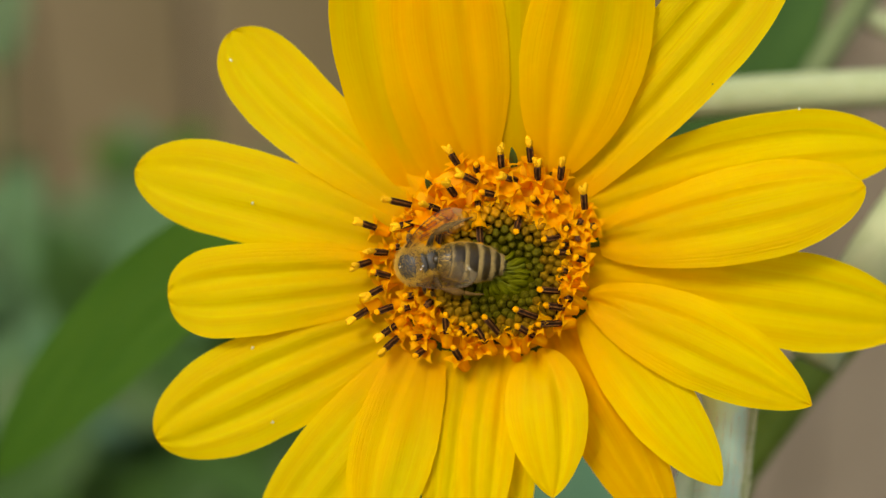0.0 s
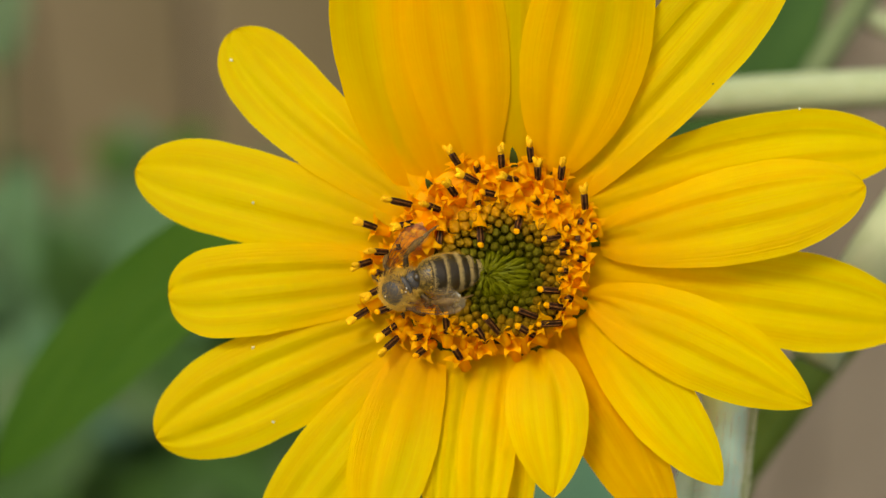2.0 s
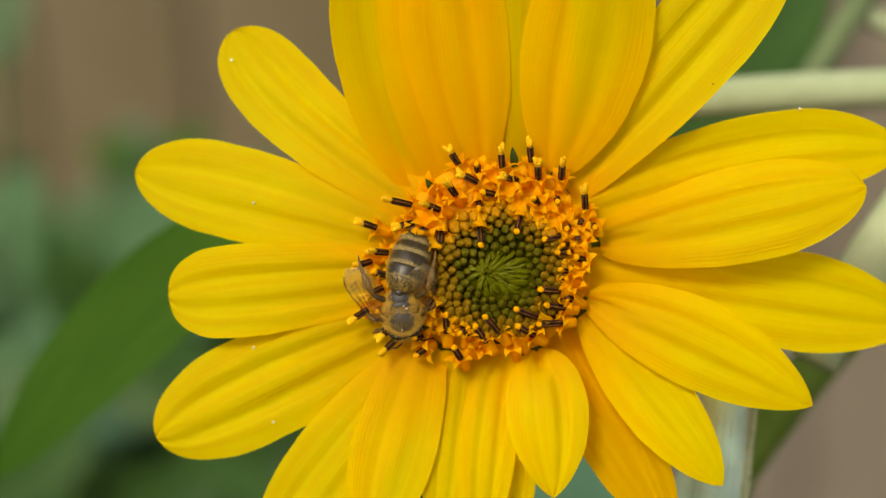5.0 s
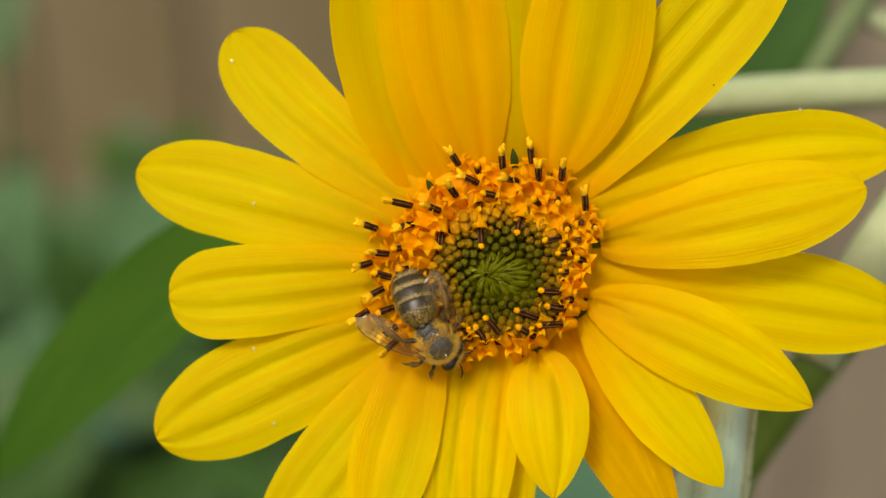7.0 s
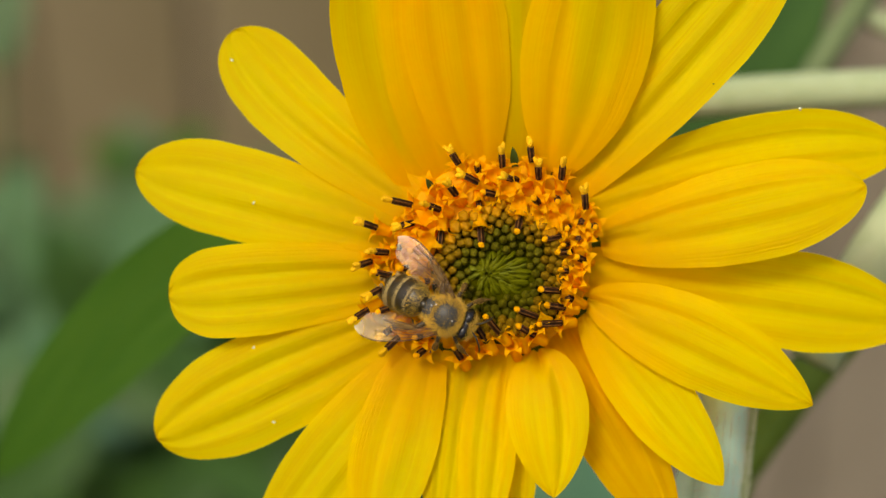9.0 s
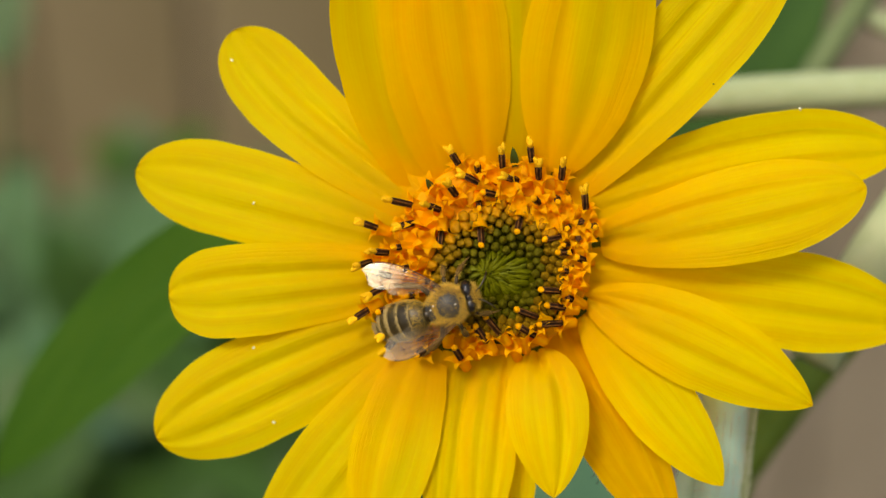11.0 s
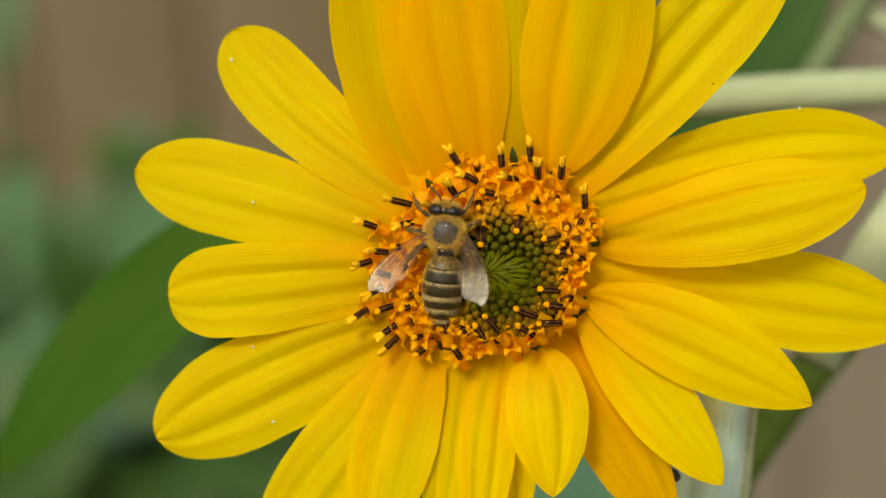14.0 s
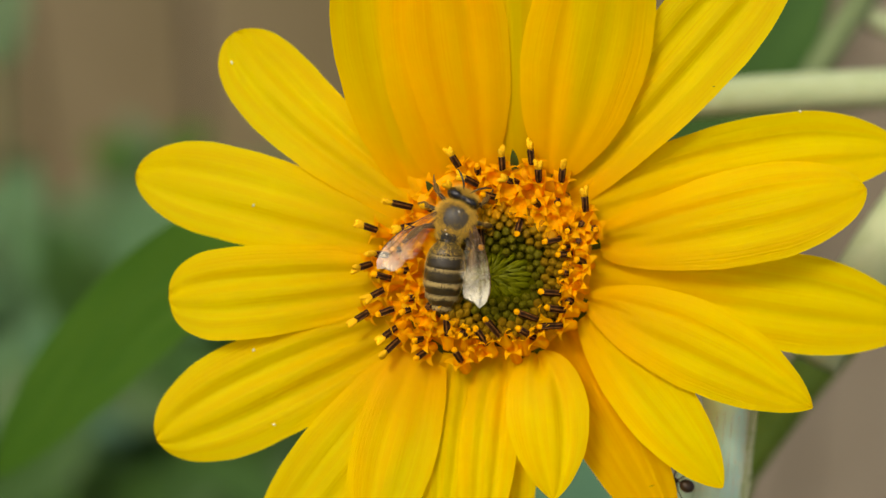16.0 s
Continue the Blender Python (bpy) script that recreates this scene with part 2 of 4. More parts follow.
def blade(name, base, mid, tip, wide, mat, peak=0.55, root=0.45, point=0.55, cup=0.1, tilt=0.0, ribs=0.085, seed=0, across=44, along=36, wave=0.03, skew=0.0, pinch=0.0, fine=0.0):
    """A petal or leaf along a curved midline, wide = half width; grooves beside the midline."""
    rng = random.Random(seed)
    ph = [rng.uniform(0, 6.28) for _ in range(6)]
    amp = [rng.uniform(0.5, 1.0) for _ in range(4)]
    steps = [1 - (1 - j / along) ** 1.5 for j in range(along + 1)]
    base, mid, tip = Vector(base), Vector(mid), Vector(tip)
    pts = [base * (1 - t) ** 2 + mid * 2 * t * (1 - t) + tip * t * t for t in steps]
    v, uv, f = [], [], []
    for j, p in enumerate(pts):
        t = steps[j]
        tan = (pts[min(j + 1, along)] - pts[max(j - 1, 0)]).normalized()
        nrm = Vector((0, 0, 1)) - tan * tan.z
        nrm.normalize()
        sd = tan.cross(nrm)
        q = Matrix.Rotation(radians(tilt) * min(1.0, t * 3), 3, tan)
        nrm, sd = q @ nrm, q @ sd
        if t < peak:
            w = root + (1 - root) * math.sin(math.pi / 2 * t / peak) ** (0.85 - 0.3 * pinch)
        else:
            s = (t - peak) / (1 - peak)
            w = max(0.0, 1 - s ** 2.2) ** point
        w = max(w, 0.02) * wide
        fade = math.sin(math.pi * min(1, t * 1.05)) ** 0.5 if t < 0.95 else 0.3
        for i in range(across + 1):
            u = 2 * i / across - 1
            h = cup * w * u * u
            for k, g in enumerate((-0.36, 0.3)):
                h -= ribs * wide * 1.6 * amp[k] * fade * math.exp(-((u - g) / (0.12 + 0.06 * amp[3])) ** 2)
            h += ribs * wide * 0.15 * fade * math.sin(u * 11 + ph[0]) * amp[2]
            h += fine * fade * (0.6 + 0.4 * math.sin(u * 5 + ph[5])) * math.sin(u * 2.9 * wide + ph[1] + 0.12 * math.sin(t * 5 + ph[0]))
            h -= pinch * w * math.exp(-(u / 0.22) ** 2) * math.exp(-(t / 0.16) ** 2)
            h += wave * wide * abs(u) ** 2 * math.sin(t * 9 + ph[2] + u)
            h += wave * wide * 0.8 * math.sin(t * 5 + ph[3])
            e = 1 + 0.007 * math.sin(t * 23 + ph[4] + 3 * u) + 0.004 * math.sin(t * 47 + ph[5])
            v.append(tuple(p + sd * ((u + skew * (1 - u * u)) * w * e) + nrm * h))
            uv.append((i / across, t))
    c = across + 1
    for j in range(along):
        for i in range(across):
            f.append((j * c + i, j * c + i + 1, (j + 1) * c + i + 1, (j + 1) * c + i))
    return mesh(name, v, f, mat, uv)


def thing(name, label, category, m=None, group="", kind=""):
    ob = new(name)
    ob.empty_display_size = 0.01
    if m is not None:
        ob.matrix_basis = m
    return tagged(ob, label, category, group, kind)


# ---- ground and fence far behind ----
def build_ground():
    n, size = 40, 60000.0
    v, f = [], []
    for j in range(n + 1):
        for i in range(n + 1):
            a, b = 2 * i / n - 1, 2 * j / n - 1
            x, y = size * a * abs(a) ** 2, size * b * abs(b) ** 2
            v.append((x, y, 18 * noise.noise((x / 400, y / 400, 0.0))))
    for j in range(n):
        for i in range(n):
            f.append((j * (n + 1) + i, j * (n + 1) + i + 1, (j + 1) * (n + 1) + i + 1, (j + 1) * (n + 1) + i))
    g = new("ground", mesh("ground", v, f, SOIL))
    tagged(g, "bare brown garden soil with small lumps", "ground", kind="structure")


def build_fence():
    fence = thing("fence", "weathered brown timber board fence behind the flowers", "fence", pose(0, 0.95, 0))
    rng = random.Random(4)
    for i in range(-14, 15):
        w, h, d = 101 + rng.uniform(-1, 1), 1500 + rng.uniform(-15, 15), 18
        v, f = [], []
        for z in (20, 20 + h * 0.5, 20 + h - 12, 20 + h):
            s = 1 if z < h else 0.9
            for x, y in ((-w / 2, 0), (-w / 2 + 3, -3), (w / 2 - 3, -3), (w / 2, 0), (w / 2, d), (-w / 2, d)):
                v.append((x * s, y, z))
        for j in range(3):
            for k in range(6):
                f.append((j * 6 + k, j * 6 + (k + 1) % 6, (j + 1) * 6 + (k + 1) % 6, (j + 1) * 6 + k))
        f += [tuple(range(6))[::-1], tuple(range(18, 24))]
        part("board", mesh("board", v, f, BOARD_GREY if i > 1 else BOARD, smooth=False), fence, place(i * 104 + rng.uniform(-2, 2), rng.uniform(-3, 3), 0))
    for z in (350, 1250):
        v, f = tube([(-1550, 46, z), (0, 46, z), (1550, 46, z)], [32, 32, 32], 4)
        part("rail", mesh("rail", v, f, POST, smooth=False), fence)
    for x in (-1500, 0, 1500):
        v, f = tube([(x, 110, -200), (x, 110, 800), (x, 110, 1560)], [48, 48, 46], 4)
        part("post", mesh("post", v, f, POST, smooth=False), fence)


build_ground()
build_fence()


# ---- plants behind the flower ----
def spray(shrub, spots, mats, seed, size, ceiling=60):
    """Clumps of leaves, each leaf on a twig from a stem that rises out of the ground."""
    rng = random.Random(seed)
    for x, y, z, count, spread in spots:
        top = F @ Vector((x * MM, y * MM, z * MM))
        foot = tuple(c / MM for c in BACK @ Vector((top.x, top.y, -0.02)))
        knee = (x + rng.uniform(-12, 12), (y + foot[1]) / 2, (z + foot[2]) / 2 - 10)
        path = curve3((x, min(y, ceiling), z), knee, foot, 12)
        v, f = tube(path, [1.2 + 0.16 * i for i in range(13)], 7)
        part("stem", mesh("stem", v, f, STEM_DARK), shrub)
        twigs = []
        for _ in range(count):
            c = Vector((x + rng.gauss(0, spread), y + rng.gauss(0, spread), z + rng.gauss(0, spread)))
            a = rng.uniform(0, 6.28)
            s = size * rng.uniform(0.6, 1.3)
            d = Vector((math.cos(a), math.sin(a) * 0.8 - 0.2, rng.uniform(-0.3, 0.5))).normalized() * s
            mat, tilt, curl = rng.choice(mats), rng.uniform(-40, 40), rng.random()
            if c.y > ceiling:
                continue
            part("leaf", blade("leaf", c, c + d * 0.5 + Vector((0, 0, s * 0.12)), c + d, s * 0.28, mat, 0.4, 0.12, 0.9, 0.15, tilt, 0.04, curl, 6, 10), shrub)
            near = min(path[:5], key=lambda p: (p - c).length)
            twigs.append(tube(curve3(near, near.lerp(c, 0.5) + Vector((0, 3, 0)), c, 5), [0.7, 0.6, 0.55, 0.5, 0.45, 0.4], 5))
        v, f, _ = joined(twigs)
        part("twig", mesh("twig", v, f, STEM_DARK), shrub, kind="stuff", label="thin green twigs")


def down(parent, verts, count, length, seed, n=20):
    """Fine hairs standing off a stalk whose surface points are given."""
    rng = random.Random(seed)
    rings = [verts[i:i + n] for i in range(0, len(verts), n)]
    mids = [sum((Vector(p) for p in r), Vector()) / n for r in rings]
    hv, hf = [], []
    for _ in range(count):
        j, i = rng.randrange(len(rings) - 1), rng.randrange(n)
        t = rng.random()
        p = Vector(rings[j][i]).lerp(Vector(rings[j + 1][i]), t)
        d = (p - mids[j].lerp(mids[j + 1], t)).normalized() + Vector((rng.gauss(0, 0.3), rng.gauss(0, 0.3), rng.gauss(0, 0.3)))
        s = d.cross(Vector((0.3, rng.uniform(-1, 1), 1))).normalized() * 0.03
        o = len(hv)
        hv += [tuple(p - s), tuple(p + s), tuple(p + d.normalized() * length * rng.uniform(0.4, 1.2))]
        hf.append((o, o + 1, o + 2))
    part("hair", mesh("hair", hv, hf, HAIR), parent, kind="stuff", label="fine pale hair")


plant = thing("sunflower_plant", "pale green hairy sunflower stalk with side branches and leaves", "plant", F)
v, f = tube(curve3((23.33, -8.79, -15.00), (28.7, -10.79, -11.00), (29.4, -16.40, -9.00), 8) + curve3((29.4, -16.40, -9.00), (26.4, -56.40, -21.00), (44.86, -1039.40, -599.65), 40)[1:], [1.85 + 0.06 * i for i in range(49)], 20)
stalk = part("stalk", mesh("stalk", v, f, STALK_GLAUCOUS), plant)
down(stalk, v[8 * 20:15 * 20], 6000, 0.6, 3)
# lower run of the pale branch, petal shade painted in as darker green
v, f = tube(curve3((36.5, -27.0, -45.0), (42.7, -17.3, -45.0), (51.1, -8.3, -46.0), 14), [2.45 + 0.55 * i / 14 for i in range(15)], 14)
part("branch", mesh("branch", v, f, STALK_SHADED), plant, label="side branch in a green darkened for shade")
# added tube: the stalk's hairy right side, its shading put into olive colour
v, f = tube(curve3((32.1, -14.8, -10.5), (31.6, -19.5, -11.0), (31.1, -29.5, -14.0), 14), [0.8 + 0.1 * i / 14 for i in range(15)], 14)
part("branch", mesh("branch", v, f, STALK_OLIVE), plant, label="added olive strip for the stalk's darker right side")
down(plant, v, 2600, 0.5, 9, 14)
v, f = tube(curve3((42.03, -12.75, -27.00), (47.37, -2.51, -28.00), (56.90, 9.16, -30.00), 14), [2.9 + 0.5 * i / 14 for i in range(15)], 14)
part("branch", mesh("branch", v, f, STALK), plant, label="pale green side branch")
v, f = tube(curve3((29.2, -20.5, -12.5), (25.2, -23.0, -14.0), (25.6, -33.0, -18.0), 14), [1.4 + 0.3 * i / 14 for i in range(15)], 14)
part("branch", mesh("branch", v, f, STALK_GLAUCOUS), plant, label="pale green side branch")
v, f = tube(curve3((14.16, 15.80, -32.00), (31.64, 18.81, -40.00), (71.98, 20.76, -50.00), 14), [2.2 + 0.3 * i / 14 for i in range(15)], 14)
part("branch", mesh("branch", v, f, STALK), plant, label="pale green side branch")
v, f = tube(curve3((46.93, 20.73, -60.00), (52.59, 28.03, -66.00), (64.03, 43.87, -75.00), 14), [1.75 + 0.2 * i / 14 for i in range(15)], 14)
part("branch", mesh("branch", v, f, STALK_DULL), plant)
v, f = tube(curve3((56.48, 32.31, -70.00), (59.55, 30.77, -70.00), (70.29, 25.40, -70.00), 14), [1.3 + 0.2 * i / 14 for i in range(15)], 14)
part("branch", mesh("branch", v, f, STALK), plant)
for a, b, c, r, m in (
    ((23.3, -8.8, -15.0), (17.0, 4.0, -29.0), (14.2, 15.8, -32.0), 2.2, STALK),
    ((14.2, 15.8, -32.0), (-2.0, 10.0, -37.0), (-17.5, 7.2, -34.0), 1.0, STALK_DULL),
    ((24.0, 17.0, -36.0), (27.0, 13.0, -48.0), (31.2, 11.8, -58.0), 1.0, STALK_DULL),
    ((46.0, 19.4, -43.5), (46.5, 20.0, -52.0), (46.9, 20.7, -60.0), 1.4, STALK_DULL),
    ((36.5, -27.0, -45.0), (33.0, -35.0, -43.0), (29.0, -49.6, -25.4), 2.3, STALK_SHADED),
):
    v, f = tube(curve3(a, b, c, 10), [r] * 11, 12)
    part("branch", mesh("branch", v, f, m), plant)
part("leaf", blade("leaf", (-17.46, 6.02, -34.00), (-41.04, -6.90, -46.00), (-58.22, -29.81, -60.00), 6.1, LEAF, peak=0.45, root=0.6, point=0.75, cup=0.03, ribs=0.01, seed=21, wave=0.03), plant)
part("leaf", blade("leaf", (31.18, 11.79, -58.00), (45.83, 28.23, -75.00), (55.03, 49.66, -90.00), 7.43, LEAF_DARK, peak=0.4, root=0.5, point=0.8, cup=0.1, ribs=0.02, seed=22, wave=0.05), plant)
shrub = thing("shrub", "grey-green leafy shrub in the garden behind", "shrub", F)
spray(shrub, [(-146.4, -7.8, -496.2, 34, 47.6), (-144.3, -50.3, -468.2, 34, 56.0), (-112.1, -76.0, -440.2, 26, 50.4), (-125.3, 0.3, -538.2, 12, 36.4), (-126.0, -22.4, -440.2, 26, 28.0)], [LEAF_PALE], 5, 47.6, 8.4)
spray(shrub, [(-68.0, -31.2, -342.2, 16, 16.8), (-66.6, -67.5, -384.2, 20, 28.0), (-74.8, -44.9, -356.2, 14, 19.6), (-111.7, -72.7, -398.2, 6, 22.4)], [LEAF_DARK], 6, 36.4, -19.6)
spray(shrub, [(37.8, -70.4, -342.2, 14, 8.4)], [LEAF_TEAL], 8, 26.6, 8.4)
spray(shrub, [(-115.1, 22.4, -496.2, 12, 19.6), (-140.4, 8.3, -496.2, 12, 22.4)], [LEAF_PALE], 12, 33.6, 16.8)
spray(shrub, [(-123.2, -11.2, -384.2, 26, 18.2), (-109.2, 4.2, -405.2, 10, 12.6), (-130.2, -33.6, -401.0, 26, 19.6), (-151.2, -14.0, -517.2, 36, 30.8)], [LEAF_MIST], 15, 36.4, 7.0)
spray(shrub, [(-105.0, 30.8, -496.2, 9, 8.4)], [LEAF_PALE, LEAF], 16, 25.2, 44.8)
spray(shrub, [(-92.4, -58.8, -356.2, 16, 18.2), (-58.8, -64.4, -370.2, 8, 12.6)], [LEAF, LEAF_TEAL], 17, 33.6, -33.6)
shoot_v, shoot_f = tube(curve3((-101.5, -20.0, -262.0), (-104.0, 20.0, -262.0), (-103.0, 60.0, -258.0), 10), [1.3 - 0.05 * i for i in range(11)], 8)
part("stem", mesh("stem", shoot_v, shoot_f, STEM_DARK), shrub)
part("leaf", blade("leaf", (-103.5, 42.0, -260.0), (-103.0, 62.0, -256.0), (-105.0, 92.0, -252.0), 6.5, LEAF_PALE, 0.4, 0.2, 0.8, 0.1, 10, 0.04, 31, 8, 14), shrub)

# ---- the flower head ----
HEAD = place(4.83, -0.79, 0)
sunflower = thing("sunflower", "bright yellow sunflower head with an orange disc and green centre", "flower", F @ HEAD)


def petal(base, mid, tip, wide, seed, mat=PETAL, **shape):
    me = blade("petal", base, mid, tip, wide, mat, seed=seed, fine=0.014, **shape)
    part("petal", me, sunflower)


petal((-6.37, 4.84, 0.30), (-20.97, 14.22, -1.00), (-26.09, 22.79, -3.00), 4.34, 1, peak=0.68, root=0.5, point=0.5, cup=-0.12, wave=0.05)
petal((-8.01, 1.36, 0.00), (-22.64, 5.95, -1.20), (-36.00, 8.87, -3.40), 4.76, 2, peak=0.66, root=0.42, point=0.5, cup=-0.15)
petal((-8.46, -1.67, 0.30), (-21.89, -3.19, 0.00), (-32.31, -3.95, -1.00), 4.66, 3, peak=0.7, root=0.5, point=0.4, cup=-0.08, ribs=0.1, wave=0.08)
petal((-8.01, -6.36, -0.20), (-21.40, -11.86, -1.10), (-33.84, -18.40, -3.20), 5.56, 4, peak=0.62, root=0.42, point=0.5, cup=-0.12)
petal((-5.90, -8.65, 0.20), (-13.47, -17.95, 0.00), (-22.99, -30.06, -2.00), 4.62, 5, peak=0.6, root=0.42, point=0.6, cup=-0.1)
petal((-7.02, -9.92, 0.20), (-9.59, -17.07, 0.50), (-12.08, -28.38, -0.30), 4.25, 6, peak=0.55, root=0.6, point=0.7, cup=0.0, ribs=0.05)
petal((-3.09, -9.55, -0.30), (-4.38, -17.12, -0.10), (-5.39, -28.49, -1.00), 2.30, 7, peak=0.6, root=0.8, point=0.6, cup=0.0)
petal((1.02, -9.38, -0.30), (-0.58, -15.94, 0.60), (-1.12, -28.42, -0.50), 2.90, 8, peak=0.55, root=0.6, point=0.6, cup=-0.05)
petal((4.34, -9.10, 0.80), (5.53, -13.48, 3.50), (5.91, -23.64, 2.50), 4.08, 9, peak=0.5, root=0.2, point=0.75, cup=-0.1, pinch=0.8)
petal((6.51, -6.61, -1.20), (10.67, -14.71, -1.50), (18.31, -28.08, -2.00), 3.96, 10, mat=PETAL_SHADED, peak=0.55, root=0.4, point=0.7, cup=0.2, tilt=14, ribs=0.13)
petal((9.10, -5.60, 0.20), (15.14, -12.84, 2.00), (22.68, -22.60, 1.00), 3.68, 11, peak=0.52, root=0.25, pinch=0.3, ribs=0.05, point=0.75, cup=-0.08)
petal((9.37, -4.07, 0.80), (19.52, -7.58, 3.50), (31.34, -14.54, 2.50), 4.38, 12, peak=0.5, root=0.2, pinch=0.5, point=0.75, cup=-0.1)
petal((8.83, -1.45, -0.40), (26.03, -3.46, -1.30), (43.07, -6.60, -4.00), 4.99, 13, peak=0.62, root=0.45, point=0.7, cup=0.08)
petal((10.62, 1.41, 0.50), (23.67, 3.88, 3.00), (36.71, 7.07, 2.00), 4.86, 14, peak=0.58, root=0.28, pinch=0.5, point=0.55, cup=-0.12, tilt=-10, wave=0.05)
petal((8.35, 4.63, -0.10), (25.39, 11.44, -0.90), (41.69, 10.88, -3.00), 4.41, 15, peak=0.62, root=0.5, point=0.7, cup=0.1)
petal((7.40, 6.72, -0.40), (17.83, 19.17, 2.60), (29.82, 32.54, 5.00), 5.00, 16, peak=0.6, root=0.4, point=0.7, cup=0.1)
petal((6.01, 8.39, 0.80), (8.69, 16.23, 3.30), (11.24, 33.73, 6.80), 6.25, 17, mat=PETAL_BACKLIT, peak=0.6, root=0.22, point=0.6, cup=-0.04, ribs=0.045, wave=0.01)
petal((-1.14, 8.01, 0.50), (-3.51, 16.28, 3.40), (-5.32, 35.00, 6.50), 5.20, 18, mat=PETAL_BACKLIT, peak=0.6, root=0.2, point=0.6, cup=-0.03, ribs=0.045, wave=0.01)
petal((-6.85, 6.75, -0.20), (-10.05, 15.84, 2.00), (-12.03, 35.46, 4.00), 5.50, 19, mat=PETAL_BACKLIT, peak=0.6, root=0.3, point=0.6, cup=0.04, ribs=0.045, wave=0.015)
petal((2.53, 8.15, -0.30), (2.58, 16.87, 2.90), (2.29, 34.55, 6.00), 5.40, 20, mat=PETAL_BACKLIT, peak=0.6, root=0.6, point=0.6, cup=0.03, ribs=0.045, wave=0.01)
petal((0.88, -11.60, -1.50), (2.03, -18.44, -2.00), (2.09, -28.87, -3.50), 2.60, 21, peak=0.55, root=0.4, point=0.6, cup=0.05)
petal((-3.93, 7.30, 0.00), (-5.61, 16.35, 2.60), (-6.80, 35.24, 5.20), 5.40, 22, mat=PETAL_BACKLIT, peak=0.6, root=0.3, point=0.6, cup=0.02, ribs=0.045, wave=0.01)


def rise(x, y):
    """Height of the disc's surface."""
    r = math.hypot(x, y) / 11.5
    return 2.2 * (1 - 0.55 * r * r)


def build_receptacle():
    prof = [(4.0, -7.0), (8.5, -5.0), (9.6, -2.0), (10.0, -1.0), (9.9, -0.5), (9.5, 0.4)]
    prof += [(9.5 * (1 - k / 8), 2.0 * (1 - 0.6 * (1 - k / 8) ** 2)) for k in range(1, 8)] + [(0.3, 2.0)]
    v, f, uv = lathe(prof, 40)
    part("receptacle", mesh("receptacle", v, f, RECEPTACLE, uv), sunflower, label="orange-brown floret base")
    for i in range(16):
        a = 2 * math.pi * i / 16 + 0.1
        c, s = math.cos(a), math.sin(a)
        me = blade("sepal", (9 * c, 9 * s, -4), (14 * c, 14 * s, -4.5), (18.0 * c, 18.0 * s, -6), 2.6, SEPAL, 0.35, 0.8, 0.9, 0.1, seed=i, across=8, along=10)
        part("sepal", me, sunflower)
    pts = curve3((0, 0, -6), (6, -2, -18), (18.5, -8, -15), 12)
    v, f = tube(pts, [3.2 - 0.07 * i for i in range(13)], 12)
    part("peduncle", mesh("peduncle", v, f, STALK), sunflower, label="pale green hairy flower stalk")


build_receptacle()


def corolla_mesh(seed, open_by):
    """A swollen tube that ends in five pointed lobes, with a throat."""
    rng = random.Random(seed)
    v, f, uv = [], [], []
    n = 20
    prof = [(0.3, -1.35), (0.5, -1.2), (0.52, -0.8), (0.55, -0.3), (0.61, 0.2), (0.7, 0.75), (0.8, 1.2)]
    for r, h in prof:
        for i in range(n):
            a = 2 * math.pi * i / n
            q = r * (1 + 0.05 * math.cos(5 * a))
            v.append((q * math.cos(a), q * math.sin(a), h))
            uv.append((i / n, (h + 1.8) / 4.0))
    for j in range(len(prof) - 1):
        for i in range(n):
            k = (i + 1) % n
            f.append((j * n + i, j * n + k, (j + 1) * n + k, (j + 1) * n + i))
    cap = len(v)
    for r, h in ((0.77, 1.12), (0.56, 0.3), (0.03, 0.15)):
        for i in range(n):
            v.append((r * math.cos(2 * math.pi * i / n), r * math.sin(2 * math.pi * i / n), h))
            uv.append((i / n, 0.6))
    for j in range(2):
        for i in range(n):
            k = (i + 1) % n
            f.append((cap + j * n + i, cap + j * n + k, cap + (j + 1) * n + k, cap + (j + 1) * n + i))
    for lobe in range(5):
        i0 = lobe * 4
        o = len(v)
        a = 2 * math.pi * (i0 + 2) / n + rng.uniform(-0.15, 0.15)
        curl = open_by + rng.uniform(-0.25, 0.25)
        long = rng.uniform(0.7, 0.98)
        r, h, slope = 0.8, 1.2, 1.35 - 0.75 * curl
        twist = rng.uniform(-0.3, 0.3)
        for step, ww in ((0.22, 0.37), (0.28, 0.26), (0.3, 0.14), (0.28, 0.01)):
            a += twist * 0.12
            r, h = r + step * long * math.cos(slope), h + step * long * math.sin(slope)
            slope -= 0.12 + 0.3 * curl
            for e in (-1, 0, 1):
                v.append((r * math.cos(a) - e * ww * math.sin(a), r * math.sin(a) + e * ww * math.cos(a), h + (0.16 * abs(e) + 0.3 * twist * e) * ww))
                uv.append((0.5 + 0.2 * e, 0.8 + 0.05 * step))
        rim = [6 * n + (i0 + q) % n for q in range(5)]
        f += [(rim[0], rim[1], o), (rim[1], rim[2], o + 1, o), (rim[2], rim[3], o + 2, o + 1), (rim[3], rim[4], o + 2)]
        for q in range(3):
            for e in range(2):
                f.append((o + q * 3 + e, o + q * 3 + e + 1, o + q * 3 + 4 + e, o + q * 3 + 3 + e))
    return mesh("floret", v, f, COROLLA, uv)


def anther_mesh():
    prof = [(0.28, 0.0), (0.31, 0.2), (0.33, 1.0), (0.34, 1.9), (0.3, 2.2), (0.1, 2.25)]
    v, f, uv = lathe(prof, 40, ridge=0.16, lobes=5)
    return mesh("anther_tube", v, f, ANTHER, uv)


